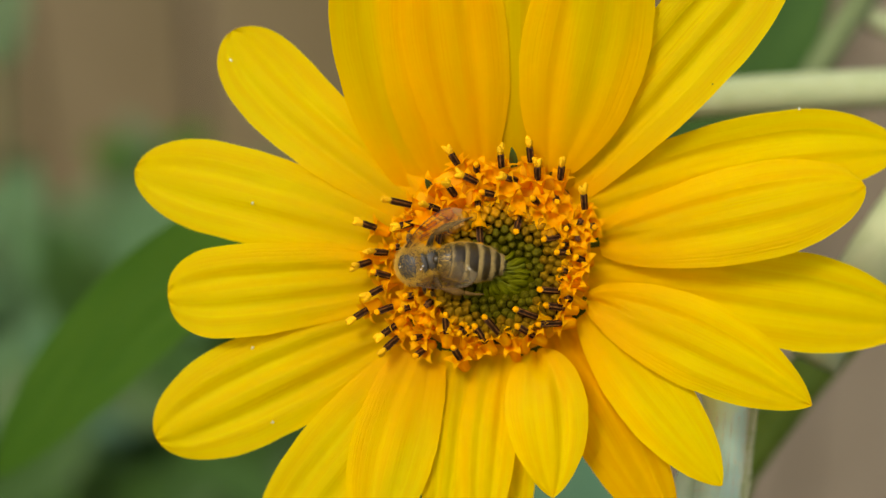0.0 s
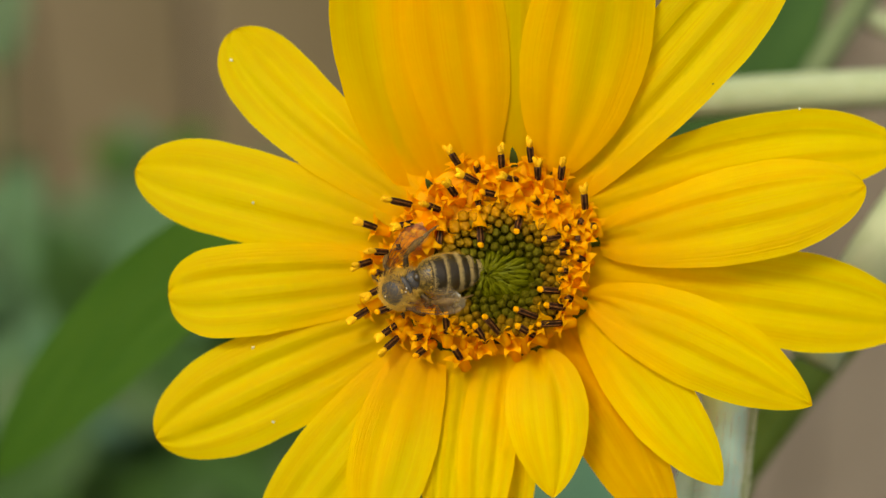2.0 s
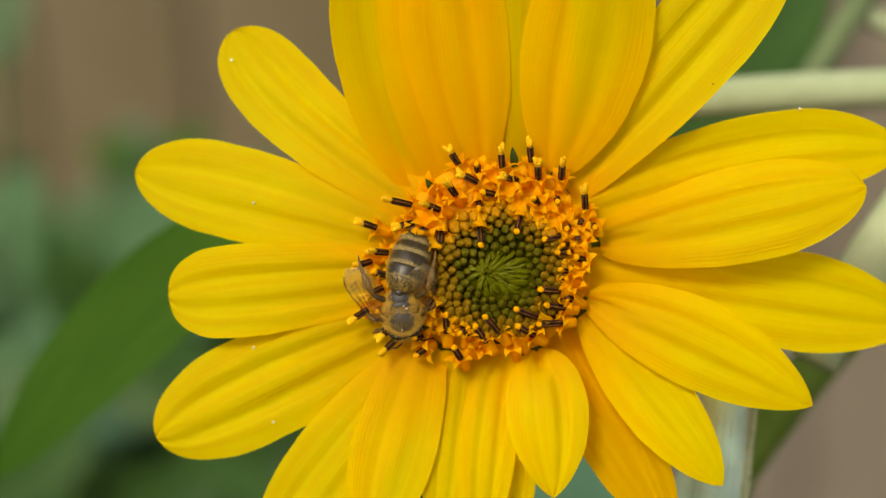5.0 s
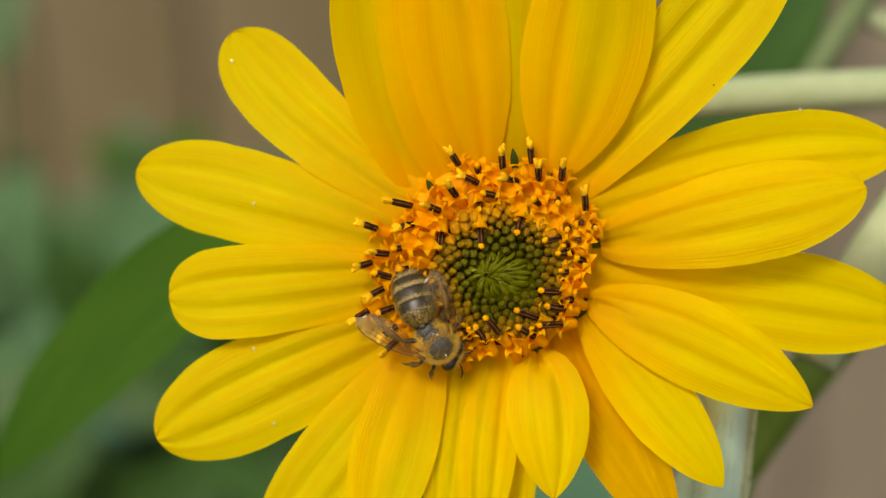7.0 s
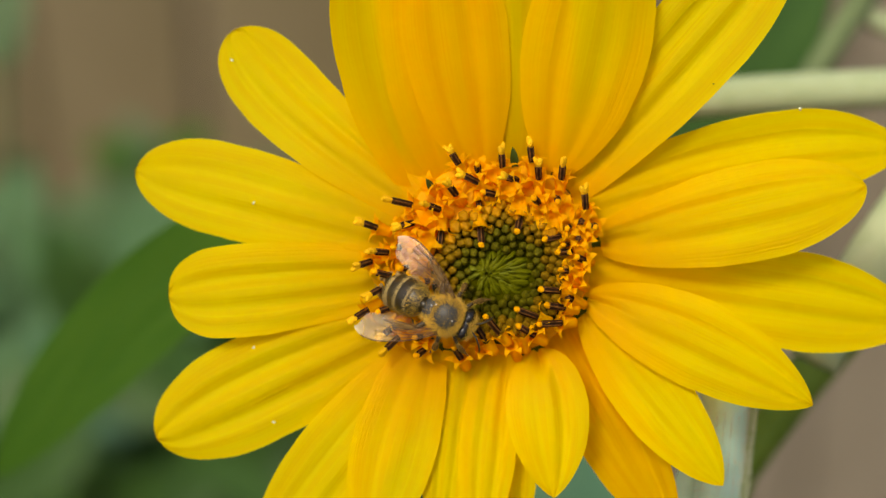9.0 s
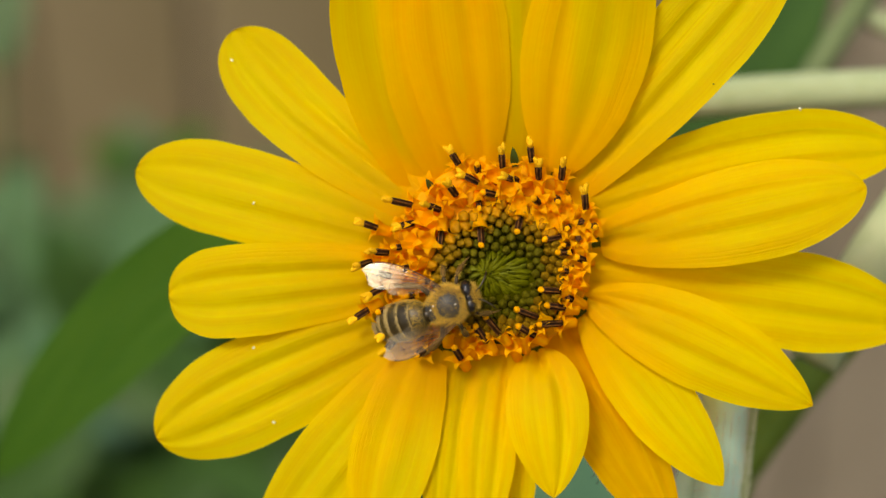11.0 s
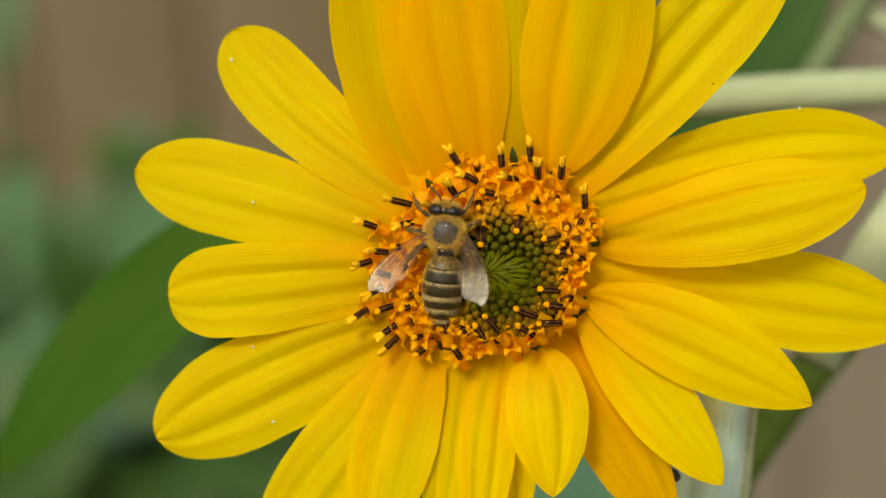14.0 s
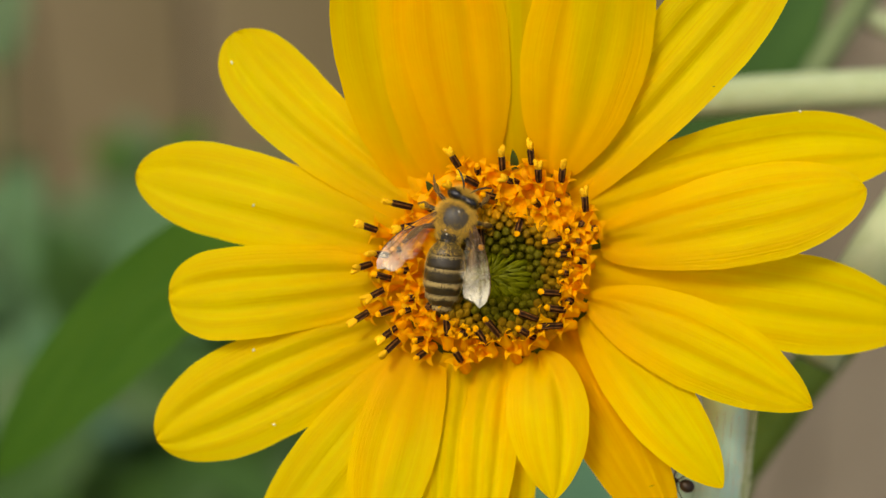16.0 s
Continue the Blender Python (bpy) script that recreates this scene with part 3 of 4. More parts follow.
def stigma_mesh(kind):
    rng = random.Random(kind)
    if kind < 2:
        v, f = blob(0.37, 0.33, 0.4, n=18, rings=12)
        v = [tuple(c * (1 + 0.28 * noise.noise((p[0] * 8, p[1] * 8, p[2] * 8 + kind)) + 0.12 * noise.noise((p[0] * 21, p[1] * 21, p[2] * 21))) for c in p) for p in v]
        return mesh("stigma", v, f, POLLEN)
    a1 = tube(curve3((0.08, 0, -0.2), (0.16, 0, 0.6), (0.42, 0.1, 1.1), 8), [0.22, 0.29, 0.32, 0.34, 0.33, 0.31, 0.28, 0.2, 0.08], 9)
    a2 = tube(curve3((-0.08, 0, -0.2), (-0.14, 0, 0.5), (-0.45, -0.1, 0.85), 8), [0.22, 0.29, 0.32, 0.34, 0.33, 0.31, 0.28, 0.2, 0.08], 9)
    v, f, _ = joined([a1, a2])
    v = [tuple(c + (0.11 * noise.noise((p[0] * 7 + q, p[1] * 7, p[2] * 7 + kind)) + 0.07 * noise.noise((p[0] * 19 + q, p[1] * 19, p[2] * 19))) for q, c in enumerate(p)) for p in v]
    return mesh("stigma", v, f, POLLEN_PALE)


COROLLAS = [corolla_mesh(k, 0.5 + 0.13 * k) for k in range(6)]
ANTHERS = anther_mesh()
STIGMAS = [stigma_mesh(k) for k in range(4)]
taken = []


def floret(x, y, z, d, seed, size=1.0, tall=0.7):
    """An orange floret with its foot at x, y, leaning along d."""
    return part("floret", COROLLAS[seed % 6], sunflower, place(x, y, z) @ toward(d, seed * 37) @ Matrix.Scale(size, 4) @ place(0, 0, 0.4) @ Matrix.Diagonal((1, 1, tall, 1)))


def ripe(x, y, dx, dy, length, stigma, lean=0.75, seat=1.2):
    """A ripe floret whose brown tube shows from x, y along dx, dy."""
    h = math.hypot(dx, dy)
    d = Vector((dx / h * math.sin(lean), dy / h * math.sin(lean), math.cos(lean)))
    foot = Vector((x, y, rise(x, y) + seat)) - d * 1.35
    fl = floret(*foot, d, int(abs(x * 31 + y * 17)))
    long = 0.82 * length + 0.2
    part("anther_tube", ANTHERS, fl, place(0, 0, 0.86) @ Matrix.Diagonal((0.94, 0.94, long / 1.575, 1)), "dark brown ridged anther tube")
    part("stigma", STIGMAS[stigma], fl, place(0, 0, (0.7 + long) / 0.7) @ Matrix.Diagonal((0.86, 0.86, 1.25, 1)), "yellow pollen-covered stigma")
    taken.append((foot.x, foot.y))
    taken.append((foot.x + d.x * 1.2, foot.y + d.y * 1.2))


ripe(-8.25, 5.15, -2.32, 0.50, 2.56, 2, 1.18)
ripe(-11.68, 2.94, -1.49, 0.50, 1.70, 2, 1.18)
ripe(-8.09, 3.28, -1.38, -0.33, 1.62, 3, 1.07)
ripe(-10.57, 0.46, -1.38, 0.11, 1.62, 2, 1.03)
ripe(-12.23, -0.54, -1.22, -0.39, 1.62, 3, 0.91)
ripe(-10.30, -1.81, -1.66, 0.44, 1.85, 1, 1.18)
ripe(-11.02, -3.13, -1.33, -0.72, 1.63, 2, 1.18)
ripe(-10.02, -4.95, -1.55, -0.55, 1.77, 1, 1.18)
ripe(-12.51, -5.34, -1.38, -0.88, 1.77, 2, 1.18)
ripe(-9.75, -6.89, -1.38, -0.99, 1.84, 2, 1.18)
ripe(-9.47, -8.10, -1.38, -1.27, 2.03, 3, 1.18)
ripe(-6.82, -9.21, -0.88, -0.55, 1.62, 0, 0.70)
ripe(-7.15, -7.83, -0.66, -0.11, 1.62, 0, 0.43)
ripe(-3.50, 9.24, -0.83, 1.27, 1.64, 2, 1.18)
ripe(-1.68, 7.36, -1.60, 0.77, 1.92, 2, 1.18)
ripe(-3.78, 6.26, -0.72, 0.94, 1.62, 3, 0.82)
ripe(-5.49, 4.71, -1.22, 0.44, 1.62, 2, 0.92)
ripe(0.91, 9.02, -0.11, 1.49, 1.62, 2, 1.18)
ripe(3.79, 9.57, -0.22, 1.66, 1.81, 3, 1.18)
ripe(4.45, 7.92, -0.11, 1.33, 1.62, 2, 0.96)
ripe(6.71, 7.92, 0.11, 1.38, 1.62, 2, 1.03)
ripe(2.13, 7.58, -1.22, 0.28, 1.62, 2, 0.88)
ripe(0.03, 6.09, -1.33, 0.28, 1.62, 1, 0.99)
ripe(9.04, 4.99, -0.17, 1.66, 1.80, 2, 1.18)
ripe(4.34, 5.37, -0.55, 0.44, 1.62, 1, 0.45)
ripe(6.27, 5.71, 0.00, -0.44, 1.62, 0, 0.28)
ripe(-5.16, 2.23, -0.17, -1.49, 1.62, 0, 1.18)
ripe(-1.29, 2.61, 0.11, -1.77, 1.91, 0, 1.18)
ripe(2.57, 3.61, -0.33, -1.38, 1.62, 1, 1.07)
ripe(6.27, 1.95, -1.55, -0.28, 1.70, 0, 1.18)
ripe(7.38, 0.46, -1.38, 0.00, 1.62, 1, 1.02)
ripe(6.27, -3.30, -2.04, 0.17, 2.21, 0, 1.18)
ripe(6.71, -4.95, -1.82, 0.28, 1.99, 1, 1.18)
ripe(4.06, -5.78, -2.21, 0.83, 2.55, 0, 1.18)
ripe(6.44, -6.50, -2.43, -0.06, 2.63, 1, 1.18)
ripe(3.79, -7.55, -1.66, 0.99, 2.09, 0, 1.18)
ripe(0.47, -7.33, -1.55, 1.82, 2.58, 0, 1.18)
ripe(-0.80, -8.10, -1.16, 1.66, 2.18, 1, 1.18)
ripe(-4.50, -7.16, -0.11, 1.82, 1.97, 0, 1.18)
ripe(-3.28, -9.76, -0.66, 1.10, 1.62, 1, 0.92)
ripe(8.76, -0.26, -0.83, 0.28, 1.62, 1, 0.57)
ripe(9.86, 3.05, 0.11, -0.22, 1.62, 0, 0.15)


def build_disc():
    rng = random.Random(11)
    golden = math.pi * (3 - math.sqrt(5))
    prof = [(6.9, 0.6)] + [(6.9 * (1 - k / 8), 2.3 + 0.25 * (k / 8)) for k in range(0, 8)] + [(0.1, 2.3)]
    v, f, uv = lathe(prof, 32)
    part("disc_heart", mesh("disc_heart", v, f, HEART, uv), sunflower, place(0.8, -1.7, -0.35), "green heart of the disc")
    bud_v, bud_f, _ = lathe([(0.2, -1.2), (0.5, -0.6), (0.6, 0.0), (0.57, 0.25), (0.47, 0.5), (0.31, 0.72), (0.16, 0.9), (0.1, 1.02), (0.02, 1.04)], 20, ridge=0.06, lobes=5)
    buds = {m.name: mesh("bud", bud_v, bud_f, m) for m in (BUD_OUT, BUD_MID, BUD_IN)}
    for i in range(18, 200):
        r, a = 0.47 * math.sqrt(i + 0.6), i * golden
        k = r / 6.7
        x, y = r * math.cos(a) + 0.75 * (1.2 - k * 0.35), r * math.sin(a) - 1.75 * (1.2 - k * 0.35)
        if ((x - 0.7) / 3.5) ** 2 + ((y + 1.6) / 2.6) ** 2 < 0.72:
            continue
        s = 0.5 + 0.38 * k + rng.uniform(-0.1, 0.1)
        x, y = x + rng.uniform(-0.12, 0.12), y + rng.uniform(-0.12, 0.12)
        lean = (-math.cos(a) * 0.6 * k + rng.uniform(-0.2, 0.2), -math.sin(a) * 0.6 * k + rng.uniform(-0.2, 0.2), 1)
        me = buds[(BUD_IN if k < 0.66 else BUD_MID if k < 0.97 else BUD_OUT).name]
        if k > 0.86 and math.sin(a) > 0.5:
            me, s = buds[BUD_OUT.name], s * 1.12
        part("bud", me, sunflower, place(x, y, rise(x, y) + 0.1 + 0.7 * k) @ toward(lean, rng.uniform(0, 360)) @ Matrix.Scale(s, 4))
    for i in range(88):
        r, a = math.sqrt((i + 1.5) / 88) * rng.uniform(0.94, 1.06), i * golden + rng.uniform(-0.12, 0.12)
        x, y = 0.7 + 3.5 * r * math.cos(a), -1.6 + 2.6 * r * math.sin(a)
        dx, dy = -0.7 - x, -1.6 - y
        far = math.hypot(dx, dy)
        n = min(far * 0.95, rng.uniform(1.2, 2.9)) / far
        q = rng.uniform(-0.12, 0.12)
        dx, dy = (dx - q * dy) * n, (dy + q * dx) * n
        h = rise(x, y) - 0.35 + 0.05 * far
        top = rng.uniform(0.7, 1.25)
        me = blade("bract", (x, y, h), (x + 0.25 * dx, y + 0.25 * dy, h + top), (x + 0.85 * dx, y + 0.85 * dy, h + top * 0.95), rng.uniform(0.2, 0.36), BRACT_PALE if rng.random() < 0.2 else BRACT, 0.35, 0.6, 1.5, -0.5, rng.uniform(-30, 30), 0.05, seed=i, across=8, along=10, wave=0.0)
        part("bract", me, sunflower)
    for i in range(400):
        r = math.sqrt(7.0 ** 2 + i * 0.78)
        if r > 10.6:
            break
        a = i * golden
        k = (r - 7.0) / 3.6
        across, up = 0.98 - (0.12 * k if math.cos(a) < 0 else 0.0), (0.95 - 0.2 * k if math.sin(a) > 0 else 0.87 + 0.1 * k)
        x, y = across * r * math.cos(a) + 0.5 - 1.2 * k, up * r * math.sin(a) - 1.4 + 2.2 * k
        if min((math.hypot(x - p, y - q) for p, q in taken), default=9) < 0.74:
            continue
        if math.cos(a) < -0.45:
            lean = 0.45 + 0.6 * k
        elif math.sin(a) > 0.2:
            lean = -0.8 + 1.5 * k
        else:
            lean = -0.95 + 0.4 * k
        lean += rng.uniform(-0.3, 0.3)
        w = a + rng.uniform(-0.4, 0.4)
        d = (math.cos(w) * math.sin(lean), math.sin(w) * math.sin(lean), math.cos(lean))
        foot = Vector((x, y, rise(x, y) + 1.3 - 0.5 * k)) - Vector(d) * 0.8
        fl = floret(*foot, d, rng.randrange(1000), rng.uniform(0.76, 1.0), 0.75 + 0.35 * min(1.0, abs(lean)))
        taken.append((x, y))
        pick = rng.random()
        if pick < 0.24:
            part("stigma", STIGMAS[rng.randrange(2)], fl, place(0, 0, 1.75) @ Matrix.Diagonal((0.9, 0.9, 1.1, 1)), "yellow pollen-covered stigma")
        if pick < 0.34:
            part("anther_tube", ANTHERS, fl, place(0, 0, 0.2) @ Matrix.Diagonal((1, 1, rng.uniform(0.5, 0.68), 1)), "dark brown ridged anther tube")
    for x, y, dx, dy in ((-5.7, 6.3, -0.9, 1.4), (2.2, 8.9, -0.3, 1.9)):
        me = blade("chaff", (x, y, 1.0), (x + dx * 0.5, y + dy * 0.5, 2.2), (x + dx, y + dy, 2.4), 0.42, SEPAL, 0.3, 0.7, 1.0, 0.3, seed=3, across=6, along=8)
        part("chaff", me, sunflower, label="dark green chaff scale")


build_disc()


def speck(x, y, mat=HAIR, label="pale pollen grain", size=1.0):
    """A grain lying on the petal at x, y."""
    near = [v.co for ob in sunflower.children if ob.name.startswith("petal") for v in ob.data.vertices if math.hypot(v.co.x / MM - x, v.co.y / MM - y) < 1.0]
    top = max((c.z / MM for c in near), default=0.0)
    bv, bf = blob(0.19 * size, 0.11 * size, 0.08, n=8, rings=5)
    part("pollen_grain", mesh("pollen_grain", bv, bf, mat), sunflower, place(x, y, top + 0.05) @ turn(0, 0, x * 50), label)


for gx, gy in ((-23.9, 5.4), (-23.9, -9.1), (-26.2, 19.8), (30.8, 14.8), (-21.9, -16.6)):
    speck(gx, gy)
speck(21.5, 16.9, ANTHER, "dark brown speck", 0.6)


# ---- the honeybee: forward +y, right +x, origin at the waist ----
bee = thing("honeybee", "honeybee with a striped abdomen, tan fuzz and clear wings", "bee")


def fuzz_mesh(name, a, b, c, centre, count, length, seed, keep):
    rng = random.Random(seed)
    v, f = [], []
    while len(f) < count:
        u = Vector((rng.gauss(0, 1), rng.gauss(0, 1), rng.gauss(0, 1))).normalized()
        if not keep(u) and rng.random() > 0.05:
            continue
        p = Vector((u.x * a, u.y * b, u.z * c)) + Vector(centre)
        d = (Vector((u.x / a, u.y / b, u.z / c)).normalized() + Vector((rng.gauss(0, 0.42), rng.gauss(-0.15, 0.42), rng.gauss(0, 0.42)))).normalized()
        s = d.cross(Vector((rng.gauss(0, 1), rng.gauss(0, 1), rng.gauss(0, 1)))).normalized() * 0.008
        o = len(v)
        v += [tuple(p - s), tuple(p + s), tuple(p + d * length * rng.uniform(0.5, 1.2))]
        f.append((o, o + 1, o + 2))
    return mesh(name, v, f, FUZZ)


def build_bee():
    # thorax: rear slope, shield and back plate, with fuzz all round the plate
    v, f = blob(1.85, 1.8, 1.65, (0, 2.3, 0.1), 28, 18)
    thorax = part("thorax", mesh("thorax", v, f, BACKPLATE), bee, label="dark glossy thorax ringed with tan fuzz")
    part("fuzz", fuzz_mesh("fuzz", 1.85, 1.8, 1.65, (0, 2.3, 0.1), 17000, 0.48, 1, lambda u: not (u.z > 0.3 and math.hypot(u.x, (u.y - 0.1) * 1.1) < 0.64 + 0.1 * noise.noise(u * 4)) and not (u.y < -0.72 and abs(u.x) < 0.4)), thorax, kind="stuff", label="tan hair")
    part("fuzz", fuzz_mesh("fuzz", 1.85, 1.8, 1.65, (0, 2.3, 0.1), 1100, 0.32, 17, lambda u: u.z > 0.3), thorax, kind="stuff", label="short sparse hair on the back plate")
    v, f = blob(1.0, 0.5, 0.3, (0, 1.0, 0.95), 18, 10)
    part("scutellum", mesh("scutellum", v, f, BACKPLATE), thorax, label="dark shield behind the back plate")
    v, f = blob(1.25, 0.95, 1.0, (0, 0.7, -0.3), 20, 12)
    part("propodeum", mesh("propodeum", v, f, BACKPLATE), thorax, label="bare grey rear slope of the thorax")
    part("fuzz", fuzz_mesh("fuzz", 1.25, 0.95, 1.0, (0, 0.7, -0.3), 1500, 0.5, 23, lambda u: abs(u.x) > 0.6), thorax, kind="stuff", label="tan hair")
    for x, y, z in ((0.15, 3.2, 1.58), (-0.55, 1.1, 1.42), (-0.3, 0.75, 1.5)):
        v, f = blob(0.085, 0.085, 0.075, (x, y, z), 8, 6)
        part("pollen_grain", mesh("pollen_grain", v, f, GRAIN), thorax, label="white pollen grain")
    # head: origin at the neck
    head = part("head", mesh("head", *blob(1.45, 0.75, 1.3, (0, 0.7, -0.35), 20, 12), EYEBLACK), bee, place(0, 3.95, 0))
    part("fuzz", fuzz_mesh("fuzz", 1.45, 0.75, 1.3, (0, 0.7, -0.35), 3200, 0.55, 2, lambda u: abs(u.x) < 0.8 and u.y > 0.3), head, kind="stuff", label="golden tan face hair")
    for s in (-1, 1):
        v, f = blob(1.0, 0.66, 1.1, (s * 0.7, 0.66, -0.06), 24, 16)
        part("eye", mesh("eye", v, f, EYEBLACK), head, label="glossy black compound eye")
        pts = [(s * 0.3, 1.3, 0.0), (s * 0.55, 1.75, 0.25), (s * 0.8, 2.1, 0.3), (s * 1.35, 2.6, 0.1), (s * 1.9, 2.9, -0.3)]
        v, f = tube(pts, [0.08, 0.08, 0.09, 0.1, 0.06], 7)
        part("antenna", mesh("antenna", v, f, SHELL), head)
    for x, y in ((0, 0.45), (-0.2, 0.3), (0.2, 0.3)):
        v, f = blob(0.09, 0.09, 0.08, (x, y + 0.12, 0.98), 8, 6)
        part("ocellus", mesh("ocellus", v, f, EYEBLACK), head)

    # abdomen: origin at the waist, runs along -y and bends down
    span = 7.9
    rings = ((0.0, 0.8), (0.03, 1.2), (0.08, 1.48), (0.16, 1.7), (0.28, 1.87), (0.42, 1.92), (0.55, 1.85), (0.68, 1.6), (0.8, 1.2), (0.9, 0.74), (0.96, 0.4), (1.0, 0.06))

    def girth(y):
        q = min(max(y / span, 0.0), 1.0)
        for (a, ra), (b, rb) in zip(rings, rings[1:]):
            if q <= b:
                return ra + (rb - ra) * (q - a) / (b - a)
        return 0.1

    def skin(y, a, g=1.0):
        r = girth(y) * g
        return Vector((r * math.cos(a), -y, r * 0.86 * math.sin(a) + 0.1 - 0.02 * y * y))

    def inner():
        n, v, f = 24, [], []
        ys = [span * (j / 20) for j in range(21)]
        for y in ys:
            v += [tuple(skin(y, 2 * math.pi * i / n, 0.94)) for i in range(n)]
        for j in range(20):
            f += [(j * n + i, (j + 1) * n + i, (j + 1) * n + (i + 1) % n, j * n + (i + 1) % n) for i in range(n)]
        return v, f + [tuple(range(n)), tuple(range(20 * n, 21 * n))[::-1]]

    v, f = inner()
    abdomen = part("abdomen", mesh("abdomen", v, f, SHELL), bee, label="dark abdomen with pale hair bands")
    cuts = [0.0, 1.15, 2.45, 3.85, 5.2, 6.45, 7.9]
    band = (0.0, 0.08, 0.14, 0.24, 0.26, 0.18)
    for k in range(6):
        y0, y1 = cuts[k], cuts[k + 1]
        w = band[k]
        v, f = [], []
        rows = [(0.0, 0.955), (0.05, 0.985), (w * 0.5 + 0.06, 1.0), (w + 0.07, 1.012), (0.75, 1.025), (0.95, 1.035), (1.0, 1.02), (1.03, 0.98)]
        n = 40
        for t, g in rows:
            y = min(y0 + (y1 - y0) * t, span)
            v += [tuple(skin(y, 2 * math.pi * i / n, g)) for i in range(n)]
        for j in range(len(rows) - 1):
            for i in range(n):
                q = (i + 1) % n
                f.append((j * n + i, (j + 1) * n + i, (j + 1) * n + q, j * n + q))
        tergite = part("tergite", mesh("tergite", v, f, SHELL), abdomen, label="dark segment with a pale hair band" if k > 2 else "dark glossy brown segment")
        # flat hairs of the band, longer at the sides
        rng = random.Random(40 + k)
        hv, hf = [], []
        for _ in range((160, 320, 700, 1250, 1200, 600)[k]):
            a = rng.uniform(-0.5, math.pi + 0.5)
            edge = 0.75 + 0.6 * abs(math.cos(a)) + 0.3 * noise.noise((a * 3, k, 0.0))
            y = y0 + (y1 - y0) * max(0.02, w) * edge * rng.uniform(0.0, 1.0) ** 0.8
            p = skin(y, a, 1.0 + 0.02 * rng.random())
            d = (Vector((math.cos(a) * 0.28, -1.0, math.sin(a) * 0.28)) + Vector((rng.gauss(0, 0.25), 0, rng.gauss(0, 0.15)))).normalized()
            s = Vector((-math.sin(a), 0, math.cos(a))) * 0.016
            o = len(hv)
            hv += [tuple(p - s), tuple(p + s), tuple(p + d * rng.uniform(0.08, 0.5))]
            hf.append((o, o + 1, o + 2))
        part("hair_fringe", mesh("hair_fringe", hv, hf, BAND), tergite, kind="stuff", label="pale flat hair")
    rng = random.Random(8)
    hv, hf = [], []
    for _ in range(5200):
        y = rng.uniform(0.0, 2.6) if rng.random() < 0.3 else rng.uniform(0.0, span)
        a = rng.gauss(-0.05, 0.28) if y > 1.0 or rng.random() < 0.6 else rng.uniform(0.0, 1.57)
        a = a if rng.random() < 0.5 else math.pi - a
        p = skin(y, a, 1.03)
        d = (Vector((math.cos(a) * 0.7, -1.0, math.sin(a) * 0.7)) + Vector((rng.gauss(0, 0.25), 0, rng.gauss(0, 0.25)))).normalized()
        s = Vector((-math.sin(a), 0, math.cos(a))) * 0.009
        o = len(hv)
        hv += [tuple(p - s), tuple(p + s), tuple(p + d * rng.uniform(0.15, 0.38))]
        hf.append((o, o + 1, o + 2))
    part("fuzz", mesh("fuzz", hv, hf, FUZZ), abdomen, kind="stuff", label="short tan hair")
    v, f, _ = lathe([(0.45, -0.5), (0.5, 0.0), (0.55, 0.4)], 12)
    part("waist", mesh("waist", moved(v, turn(90)), f, SHELL), bee)

    # wings: along +x from the hinge, leading edge +y
    def wing(s, length, chord, sweep, root=0.14):
        n, c = 28, 16
        v, f = [], []
        for i in range(n + 1):
            t = i / n
            grow = min(1.0, t / 0.74)
            w = chord * (root + (1 - root) * (grow * grow * (3 - 2 * grow)))
            lead = chord * (0.1 + 0.2 * math.sin(math.pi * t * 0.9)) - sweep * t * t
            for j in range(c + 1):
                u = j / c
                # blunt, oblique tip: the trailing side ends sooner
                reach = length * t * (1 - 0.1 * u * u * t ** 3)
                end = math.sqrt(max(0.0, 1 - max(0.0, (t - 0.72) / 0.28) ** 2.4))
                y = lead - w * (0.42 + (u - 0.42) * max(end, 0.12))
                v.append((s * reach, y, (0.035 * math.sin(u * 9 + 2 + 2 * t) + 0.012 * math.sin(u * 23 + 5 * t)) * min(1, 3 * t) + 0.03 * math.sin(t * 14)))
        for i in range(n):
            for j in range(c):
                q = (i * (c + 1) + j, (i + 1) * (c + 1) + j, (i + 1) * (c + 1) + j + 1, i * (c + 1) + j + 1)
                f.append(q if s < 0 else q[::-1])
        lines = [[v[i * (c + 1) + j] for i in range(0, e + 1, 2)] for j, e in ((0, 26), (3, 22), (6, 22), (9, 20), (12, 16))]
        lines += [[v[i * (c + 1) + j] for j in range(b, d + 1)] for i, b, d in ((9, 3, 9), (14, 0, 9), (19, 0, 6), (13, 6, 12), (21, 3, 9))]
        return (v, f), [tube(p, [0.05 if k == 0 else 0.027] * len(p), 5) for k, p in enumerate(lines)]

    wings, hinds = [], []
    for s in (-1, 1):
        skin_fore, veins = wing(s, 8.0, 2.7, 0.45)
        fw = part("forewing", mesh("forewing", *skin_fore, MEMBRANE), bee, place(s * 1.7, 2.3, 0.9), "clear veined forewing")
        for line in veins:
            part("vein", mesh("vein", *line, VEIN), fw)
        skin_hind, veins = wing(s, 5.6, 1.65, 0.3, 0.2)
        v, f, idx = joined([skin_hind] + veins[1:4])
        hinds.append(part("hindwing", mesh("hindwing", v, f, [MEMBRANE, VEIN], index=[min(1, q) for q in idx]), fw, place(0.1 * s, -0.35, -0.12) @ turn(0, 0, -s * 6), "clear veined hindwing"))
        wings.append(fw)

    # legs: thigh, then shin and foot
    legs = []
